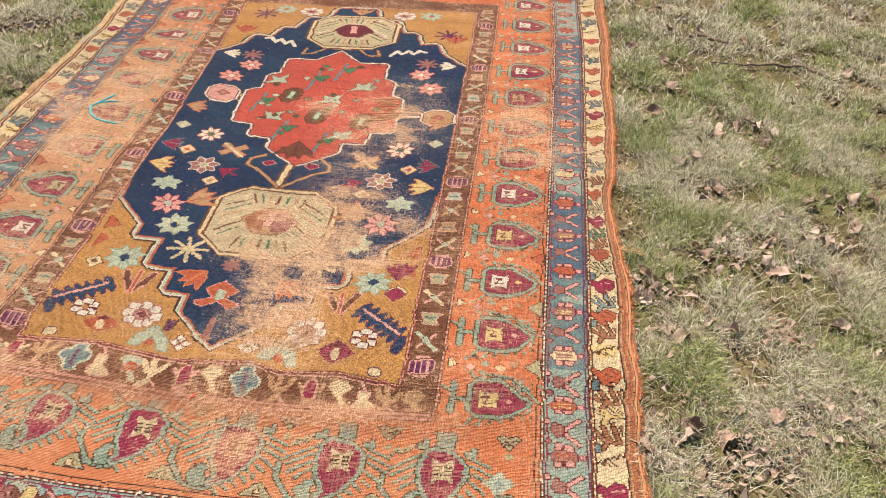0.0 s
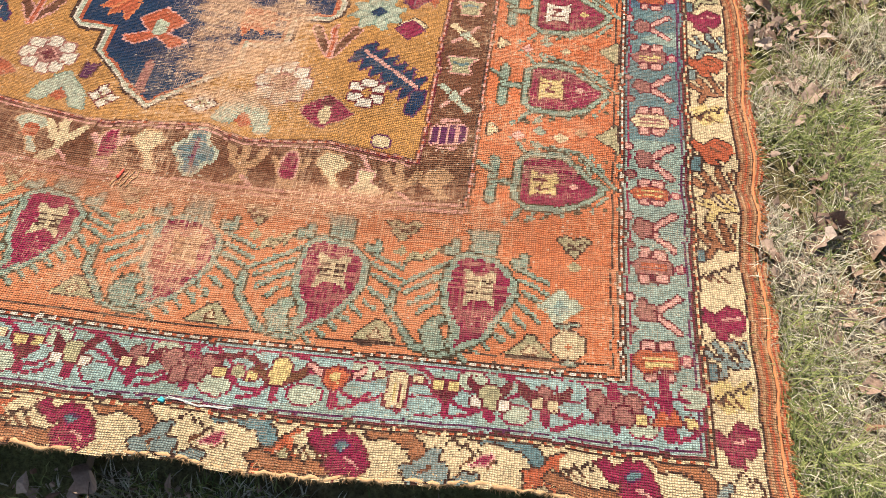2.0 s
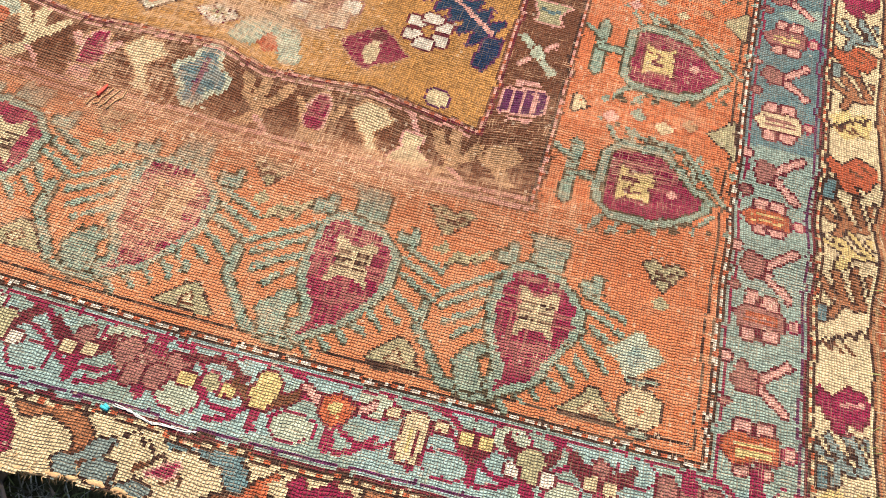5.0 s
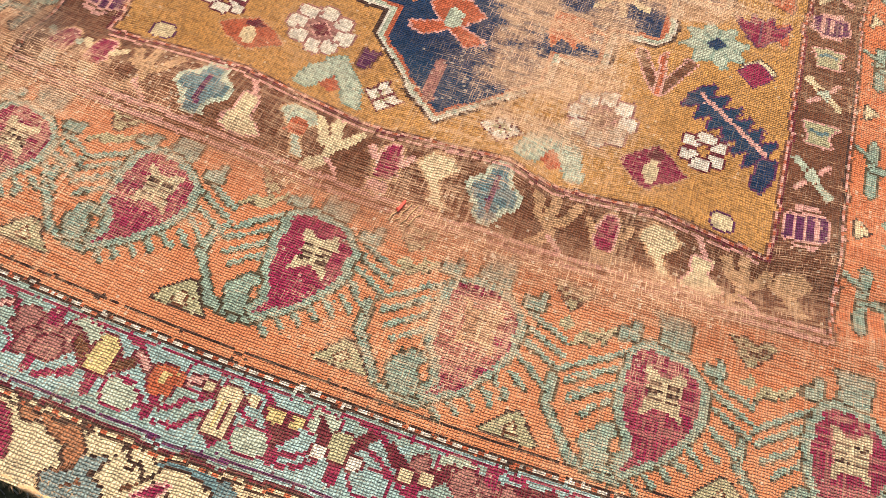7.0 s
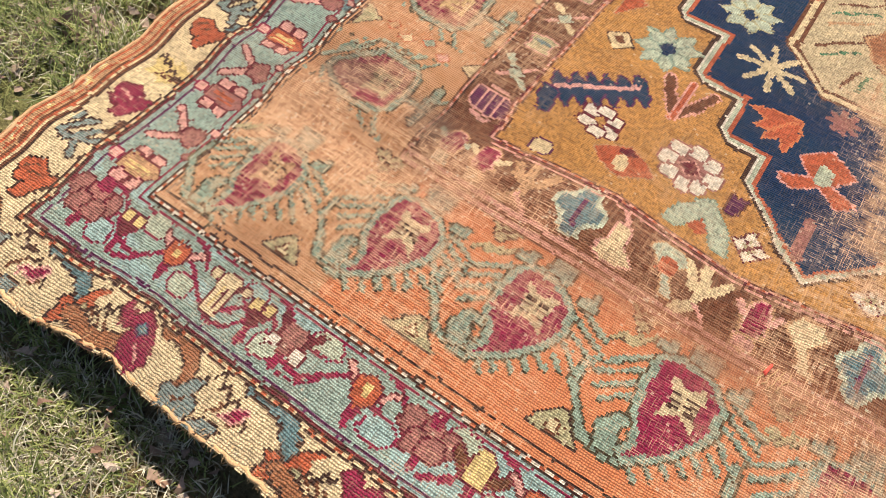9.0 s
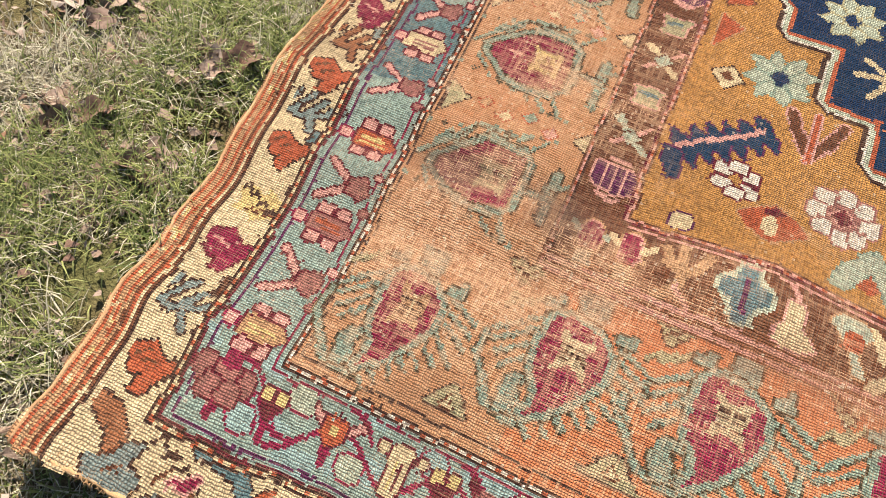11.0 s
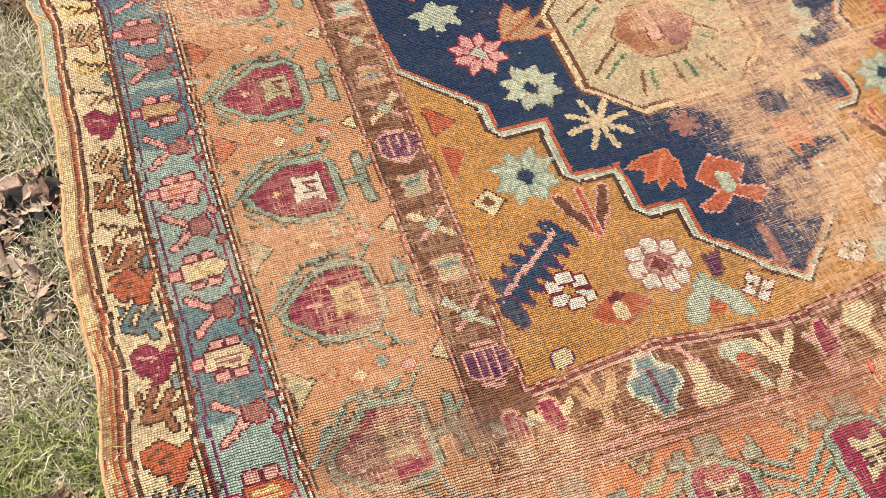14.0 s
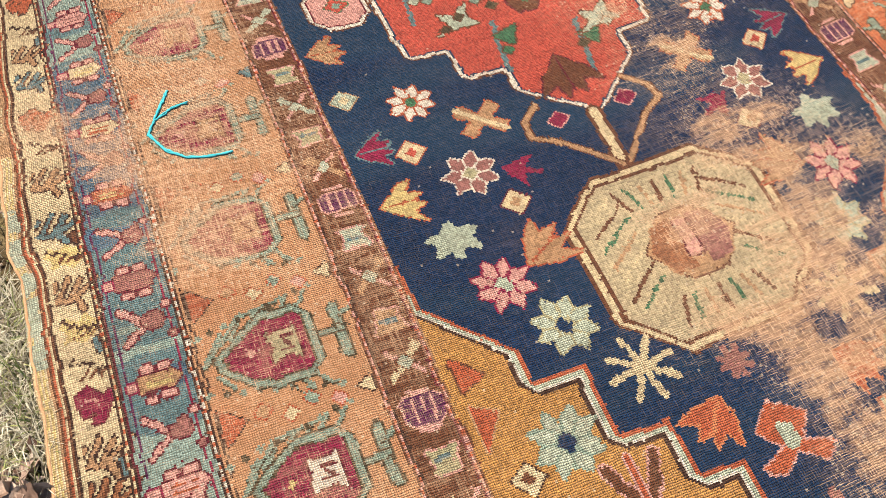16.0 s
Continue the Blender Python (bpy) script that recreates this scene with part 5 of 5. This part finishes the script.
def south_roll():
    """The worn end, rolled over a little and fuzzy."""
    r = random.Random(31)
    pts, rad = [], []
    for u in np.arange(U0 + 0.004, U1 - 0.006, 0.007):
        x, y, z = rug_place(np.array([u]), np.array([V0 + 0.006]))
        pts.append((x[0], y[0] + r.uniform(-0.0022, 0.0022), z[0] - 0.0025 + r.uniform(-0.001, 0.001)))
        rad.append(r.uniform(0.0020, 0.0040))
    v, f = tube(pts, rad, 7)
    return child("end_roll", mesh_of("end_roll", v, f, FRINGE_WOOL), rug, "rolled fuzzy cream end")


south_roll()


def fringe_mesh(count, along, seed, length):
    """Short torn threads along an edge."""
    r = random.Random(seed)
    verts, faces = [], []
    for _ in range(count):
        if along == "south":
            u, v = r.uniform(U0 + 0.01, U1 - 0.02), V0 + r.uniform(0.004, 0.020)
            d = Vector((r.uniform(-1.6, 1.6), -1, r.uniform(-0.7, 0.5)))
        else:
            u, v = U1 - r.uniform(0.002, 0.016), r.uniform(V0, V1)
            d = Vector((1, r.uniform(-0.9, 0.9), r.uniform(-0.4, 0.35)))
        x, y, z = rug_place(np.array([u]), np.array([v]))
        p = Vector((x[0], y[0], z[0] - r.uniform(0, 0.006)))
        n = length * r.uniform(0.4, 1.3)
        d = d.normalized() * n
        bend = Vector((r.uniform(-0.4, 0.4) * n, r.uniform(-0.2, 0.2) * n, -0.35 * n))
        v2, f2 = tube([p, p + 0.55 * d, p + d + bend], [0.0007, 0.0006, 0.0003], 3)
        base = len(verts)
        verts += v2
        faces += [tuple(base + k for k in q) for q in f2]
    return mesh_of("fringe", verts, faces, FRINGE_WOOL if along == "south" else RUST_WOOL)


child("fringe", fringe_mesh(7000, "south", 1, 0.0065), rug, "frayed cream warp ends", "stuff")
child("fringe", fringe_mesh(3600, "east", 2, 0.012), rug, "frayed threads of the long edge", "stuff")


def yarn(points, radius, material, label, name="repair_yarn", jitter=0.002, seed=1, strands=3):
    """A few loose strands of yarn laid along points of the rug."""
    r = random.Random(seed)
    verts, faces = [], []
    for s in range(strands):
        pts = []
        for (u0, v0), (u1, v1) in zip(points, points[1:]):
            steps = max(2, int(math.hypot(u1 - u0, v1 - v0) / 0.008))
            for i in range(steps):
                f = i / steps
                u, v = u0 + (u1 - u0) * f + r.uniform(-jitter, jitter), v0 + (v1 - v0) * f + r.uniform(-jitter, jitter)
                x, y, z = rug_place(np.array([unwarp(u, v)]), np.array([v]))
                pts.append((x[0], y[0], z[0] + radius * 0.7 + r.uniform(0, 0.0015)))
        v2, f2 = tube(pts, [radius] * len(pts), 5)
        base = len(verts)
        verts += v2
        faces += [tuple(base + k for k in q) for q in f2]
    return child(name, mesh_of(name, verts, faces, material), rug, label)


yarn([(-0.736, 1.503), (-0.772, 1.440), (-0.785, 1.415), (-0.765, 1.372), (-0.736, 1.344), (-0.700, 1.334), (-0.652, 1.332)], 0.0016, TURQUOISE, "turquoise mending yarn", seed=2)
yarn([(-0.772, 1.440), (-0.735, 1.462), (-0.700, 1.466)], 0.0014, TURQUOISE, "turquoise mending yarn", seed=3, strands=2)
yarn([(0.150, -0.108), (0.166, -0.112)], 0.0018, TURQUOISE, "scrap of turquoise yarn", seed=4, strands=2)
yarn([(0.160, -0.104), (0.20, -0.112), (0.25, -0.106)], 0.0006, WHITE_YARN, "loose white thread", "loose_thread", 0.0015, 5, 3)
yarn([(-0.022, 0.262), (-0.026, 0.238)], 0.0016, RED_YARN, "stitch of red yarn", seed=6)
for i in range(4):
    yarn([(-0.020 + 0.008 * i, 0.262), (-0.034 + 0.009 * i, 0.222)], 0.0007, FRINGE_WOOL, "loose cream threads of the foundation", "loose_thread", 0.002, 10 + i, 1)
for i in range(10):
    v = 1.52 + 0.016 * i
    yarn([(0.15 + 0.012 * (i % 3), v), (0.24 + 0.01 * (i % 4), v + 0.01)], 0.0009, FRINGE_WOOL, "loose cream threads of the foundation", "loose_thread", 0.006, 20 + i, 2)
for k, v in enumerate((1.30, 0.885)):
    for i in range(4):
        yarn([(0.965 + 0.02 * (v > 1), v), (1.0 + 0.01 * i, v + 0.022 - 0.014 * i), (1.03 + 0.006 * i, v - 0.01 * i)], 0.0013, FRINGE_WOOL, "torn threads hanging from the edge", "loose_thread", 0.004, 40 + i + 7 * k, 1)

# ---- ground ----
TO_WORLD = RUG_POSE


def ground_height(x, y):
    """Height of the soil in the rug's own axes."""
    z = -0.034 + 0.018 * (value_noise(x * 2.3 + 7, y * 2.3, 101) - 0.5) + 0.012 * (value_noise(x * 9, y * 9, 102) - 0.5)
    dip = np.clip((-0.06 - y) / 0.16, 0, 1) * np.clip((1.05 - np.abs(x)) / 0.25, 0, 1)
    return z - 0.050 * dip


def ground_sheet():
    near = np.concatenate([[-900, -300, -80, -25, -9, -5, -3.4], np.arange(-2.6, 2.61, 0.03), [3.4, 5, 9, 25, 80, 300, 900]])
    far = near + 0.9
    x, y = np.meshgrid(near, far)
    z = ground_height(x, y)
    out = np.clip((np.hypot(x, y - 0.9) - 3) / 3, 0, 1)
    z = z * (1 - out) - 0.04 * out
    x, y = lay(x, y)
    n = len(near)
    faces = [(j * n + i, j * n + i + 1, j * n + i + n + 1, j * n + i + n) for j in range(len(far) - 1) for i in range(n - 1)]
    return mesh_of("ground", zip(x.ravel(), y.ravel(), z.ravel()), faces, SOIL)


ground = new("ground", ground_sheet())
ground.matrix_world = TO_WORLD
tagged(ground, "soil and thatch of a spring lawn", "ground", kind="structure")


def on_rug(x, y):
    s = 0.027 * np.clip(y - 0.3, 0, 1.9)
    drawn_in = 1.15 * np.interp(y, [-0.2, 0.0, 0.115, 0.325, 0.5, 0.8], [0.074, 0.047, 0.044, 0.022, 0.012, 0.0])
    return (x > -1.0 - s + drawn_in) & (x < 0.95 + s) & (y > -0.185) & (y < 2.95)


def grass_mesh(count, seed):
    """Blades of green and straw, thick in tufts, most of the straw lying flat."""
    r = np.random.RandomState(seed)
    n4 = count * 5
    x = r.uniform(-1.9, 2.5, n4)
    y = r.uniform(-0.7, 3.9, n4)
    clump = fractal(x * 8.0, y * 8.0, 201, 4)
    green = fractal(x * 4.6 + 3, y * 4.6, 211, 5)
    far = np.clip((np.maximum(np.maximum(-1.55 - x, x - 1.75), y - 1.4)) / 0.9, 0, 1)
    keepers = ~on_rug(x, y) & (r.uniform(0, 1, n4) < np.clip((clump - 0.38) * 4.2, 0.06, 1.0) * (1 - 0.62 * far))
    x, y, clump, green, far = (q[keepers][:count] for q in (x, y, clump, green, far))
    n = len(x)
    z = ground_height(x, y)
    gx, gy = lay(x, y)
    fresh = r.uniform(0, 1, n) < np.clip((green - 0.41) * 3.2, 0.12, 0.66)
    shade = 1 - 0.5 * ((y < -0.15) & (y > -0.30) & (np.abs(x) < 1.0))
    length = np.where(fresh, r.uniform(0.026, 0.064, n), r.uniform(0.022, 0.060, n)) * (0.55 + 0.9 * clump) * shade
    lean = np.where(fresh, r.uniform(0.3, 1.2, n), r.uniform(0.75, 1.50, n))
    way = r.uniform(0, 2 * np.pi, n)
    wide = np.where(fresh, r.uniform(0.0006, 0.0013, n), r.uniform(0.0005, 0.0012, n)) * (1 + 0.9 * far)
    dx, dy = np.cos(way), np.sin(way)
    sx, sy = -dy * wide, dx * wide
    pts = []
    for f, w, extra in ((0.0, 1.0, 0.0), (0.55, 0.8, 0.0), (1.0, 0.0, 0.26)):
        a = lean + extra
        px = gx + dx * length * f * np.sin(a)
        py = gy + dy * length * f * np.sin(a)
        pz = z - 0.003 + length * f * np.clip(np.cos(a), 0.04, 1) + np.where(fresh, 0.006, 0.014) * f
        pts.append(np.stack([px - sx * w, py - sy * w, pz], 1))
        if w:
            pts.append(np.stack([px + sx * w, py + sy * w, pz], 1))
    verts = np.stack(pts, 1).reshape(-1, 3)
    loops = (np.arange(n)[:, None] * 5 + np.array([0, 1, 3, 2, 2, 3, 4])).reshape(-1)
    starts = (np.arange(n)[:, None] * 7 + np.array([0, 4])).reshape(-1)
    me = bpy.data.meshes.new("grass")
    me.vertices.add(len(verts))
    me.vertices.foreach_set("co", verts.astype(np.float32).ravel())
    me.loops.add(len(loops))
    me.loops.foreach_set("vertex_index", loops.astype(np.int32))
    me.polygons.add(len(starts))
    me.polygons.foreach_set("loop_start", starts.astype(np.int32))
    me.update(calc_edges=True)
    g1, g2 = np.array(lin(92, 108, 50, 0.72)), np.array(lin(184, 184, 112, 0.76))
    d1, d2 = np.array(lin(124, 106, 78, 0.66)), np.array(lin(242, 230, 198, 0.76))
    q = r.uniform(0, 1, n)[:, None] ** 0.85
    col = np.where(fresh[:, None], g1 * q + g2 * (1 - q), d1 * q + d2 * (1 - q))
    col = np.repeat(np.concatenate([col, np.ones((n, 1))], 1), 2, 0)
    dye = me.attributes.new("dye", "FLOAT_COLOR", "FACE")
    dye.data.foreach_set("color", col.astype(np.float32).ravel())
    me.materials.append(GRASS)
    me.shade_smooth()
    return me


grass = new("grass", grass_mesh(430000, 77))
grass.matrix_world = TO_WORLD
tagged(grass, "thin spring lawn of green and straw-coloured blades", "grass", kind="stuff")


# ---- dry leaves and twigs ----
def leaf_verts(seed, size):
    """A dry lobed leaf, curled and creased."""
    r = random.Random(seed)
    n = 14
    lobes, curl, fold = r.choice([3, 4, 5]), r.uniform(-36, 44), r.uniform(0.15, 1.1)
    rings = []
    for k in range(4):
        f = (k + 1) / 4
        ring = []
        for i in range(n):
            a = 2 * math.pi * i / n
            rad = size * f * (0.72 + 0.10 * math.cos(a * lobes + seed) * f + r.uniform(-0.10, 0.10) * f) * (1.0 - 0.35 * abs(math.sin(a)))
            x, y = rad * math.cos(a), rad * math.sin(a)
            z = curl * x * x * 0.5 + fold * abs(y) + curl * 0.6 * x * y + 0.004 * f * math.sin(3 * a + seed) + r.uniform(-0.0045, 0.0045) * f
            ring.append((x, y, z))
        rings.append(ring)
    verts = [(0, 0, 0)] + [p for ring in rings for p in ring]
    faces = [(0, 1 + i, 1 + (i + 1) % n) for i in range(n)]
    for k in range(3):
        for i in range(n):
            a, b = 1 + k * n + i, 1 + k * n + (i + 1) % n
            faces.append((a, a + n, b + n, b))
    low = min(v[2] for v in verts)
    verts = [(a, b, c - low) for a, b, c in verts]
    stem, sf = tube([(size * 0.2, 0, verts[0][2]), (size * 0.8, 0.002, verts[0][2] + 0.004), (size * 1.3, 0.006, 0.006)], [0.0009, 0.0009, 0.0006], 3)
    return verts, faces, stem, sf


leaf_meshes = []
for i in range(18):
    v, f, sv, sf = leaf_verts(300 + i, 0.017 + 0.0016 * i)
    leaf_meshes.append((mesh_of("dry_leaf", v, f, LEAF), mesh_of("stalk", sv, sf, TWIG)))

r = random.Random(42)
HEAPS_EAST = [(1.12, 0.38, 9, 0.10), (1.26, 0.35, 7, 0.10), (1.44, 0.38, 10, 0.10), (1.18, 0.63, 4, 0.05), (1.50, 1.05, 5, 0.08), (1.06, 0.56, 3, 0.05), (1.37, 0.64, 2, 0.04), (1.24, 0.28, 5, 0.08), (1.05, 0.15, 12, 0.07), (1.03, 0.88, 6, 0.06), (1.23, 0.93, 6, 0.10), (1.30, 1.18, 4, 0.08), (1.00, 0.24, 7, 0.04), (1.06, 0.74, 5, 0.06), (1.10, 0.06, 7, 0.07)]
HEAPS_FAR = [(1.34, 1.62, 9, 0.16), (1.52, 1.70, 6, 0.12), (1.22, 1.58, 5, 0.10), (1.20, 2.0, 5, 0.14), (1.66, 1.32, 6, 0.16), (1.81, 1.94, 5, 0.12), (1.48, 2.3, 7, 0.25), (1.9, 2.45, 8, 0.2), (1.25, 2.5, 6, 0.2), (2.0, 1.2, 6, 0.3), (1.75, 0.75, 8, 0.2)]
HEAPS_WEST = [(-1.26, 0.40, 6, 0.06), (-1.17, 0.17, 7, 0.06), (-1.05, 0.14, 8, 0.05), (-1.10, 0.76, 12, 0.06), (-1.30, 0.58, 6, 0.06), (-1.20, 0.35, 4, 0.05), (-1.05, 0.37, 4, 0.03), (-1.24, 0.72, 5, 0.05), (-1.08, 0.86, 12, 0.05), (-1.14, 0.05, 6, 0.06), (-1.15, 2.15, 8, 0.12), (-1.18, 1.85, 6, 0.10), (-1.35, 2.1, 7, 0.12), (-1.12, 1.55, 5, 0.05), (-1.6, 1.3, 8, 0.3)]
HEAPS_SOUTH = [(-0.50, -0.30, 3, 0.10), (-0.1, -0.30, 3, 0.10), (0.1, -0.28, 5, 0.15), (0.6, -0.27, 5, 0.2)]
places = []
for heaps in (HEAPS_EAST, HEAPS_FAR, HEAPS_WEST, HEAPS_SOUTH):
    for hx, hy, n, sp in heaps:
        places += [(r.gauss(hx, sp * 0.7), r.gauss(hy, sp * 0.7)) for _ in range(int(n * 1.55))]
for _ in range(20):
    places.append((r.uniform(1.05, 2.3), r.uniform(-0.3, 2.9)))
r.shuffle(places)
places = [(x, y) for x, y in places if not bool(on_rug(np.array(x), np.array(y)))][:300]
for i, (x, y) in enumerate(places):
    me, stalk = r.choice(leaf_meshes)
    z = float(ground_height(np.array([x]), np.array([y]))[0]) + r.uniform(0.002, 0.016)
    x, y = (float(q) for q in lay(np.array(x), np.array(y)))
    ob = new("dry_leaf", me)
    ob.matrix_world = TO_WORLD @ pose(x, y, z, r.uniform(-35, 35), r.uniform(-35, 35), r.uniform(0, 360)) @ Matrix.Diagonal((1, r.uniform(0.7, 1.1), 1, 1))
    tagged(ob, "dry curled brown leaf lying in the grass", "leaf", "fallen leaves")
    child("stalk", stalk, ob)


def litter_mesh(count, seed):
    """Crumbs of broken leaves and bark in the grass."""
    q = random.Random(seed)
    verts, faces = [], []
    while count:
        x, y = q.uniform(-1.9, 2.4), q.uniform(-0.6, 3.4)
        heaped = count % 4 == 0
        if heaped:
            hx, hy, n, sp = q.choice(HEAPS_WEST + HEAPS_EAST + HEAPS_SOUTH + HEAPS_FAR[:4])
            x, y = q.gauss(hx, sp * 0.8), q.gauss(hy, sp * 0.8)
        if bool(on_rug(np.array(x), np.array(y))):
            continue
        count -= 1
        z = float(ground_height(np.array([x]), np.array([y]))[0]) + q.uniform(0.002, 0.019)
        x, y = (float(k) for k in lay(np.array(x), np.array(y)))
        s = q.uniform(0.004, 0.012) if heaped else q.uniform(0.003, 0.009)
        a, tilt = q.uniform(0, 6.3), q.uniform(-1.1, 1.1)
        base = len(verts)
        for k in range(5):
            b = a + 2 * math.pi * k / 5
            d = s * q.uniform(0.4, 1.5) * (0.35 + 0.9 * abs(math.cos(b - a)))
            verts.append((x + d * math.cos(b), y + d * math.sin(b), z + tilt * d * math.cos(b - a) + q.uniform(-0.003, 0.005)))
        verts.append((x, y, z + q.uniform(0.0, 0.004)))
        faces += [(base + k, base + (k + 1) % 5, base + 5) for k in range(5)]
    return mesh_of("leaf_litter", verts, faces, LEAF, False)


litter = new("leaf_litter", litter_mesh(15000, 5))
litter.matrix_world = TO_WORLD
tagged(litter, "crumbled brown leaf litter in the grass", "leaf litter", kind="stuff")


def twig(points, radius, seed, label):
    q = random.Random(seed)
    pts = []
    for (x0, y0), (x1, y1) in zip(points, points[1:]):
        for i in range(8):
            f = i / 8
            x, y = x0 + (x1 - x0) * f + q.uniform(-0.004, 0.004), y0 + (y1 - y0) * f + q.uniform(-0.004, 0.004)
            lx, ly = lay(np.array(x), np.array(y))
            pts.append((float(lx), float(ly), float(ground_height(np.array([x]), np.array([y]))[0]) + 0.020 + q.uniform(-0.003, 0.003)))
    rad = [radius * (1.1 - 0.7 * i / len(pts)) for i in range(len(pts))]
    v, f = tube(pts, rad, 7)
    ob = new("twig", mesh_of("twig", v, f, TWIG))
    ob.matrix_world = TO_WORLD
    tagged(ob, label, "twig", "fallen twigs")


twig([(1.953, 2.138), (1.816, 2.269), (1.62, 2.21), (1.40, 2.19)], 0.008, 1, "long thin grey-brown fallen twig in the grass")
twig([(1.227, 2.162), (1.30, 2.09)], 0.004, 2, "short thin fallen twig in the grass")
twig([(1.49, 1.85), (1.48, 1.74), (1.55, 1.66)], 0.004, 3, "short bent fallen twig in the grass")
twig([(1.40, 2.43), (1.55, 2.38)], 0.010, 4, "pale flat piece of bark in the grass")
twig([(-1.15, 0.22), (-1.06, 0.13)], 0.003, 5, "short straw-coloured stalk in the grass")
twig([(-1.12, 0.84), (-1.09, 0.70)], 0.005, 6, "short grey fallen twig in the grass")
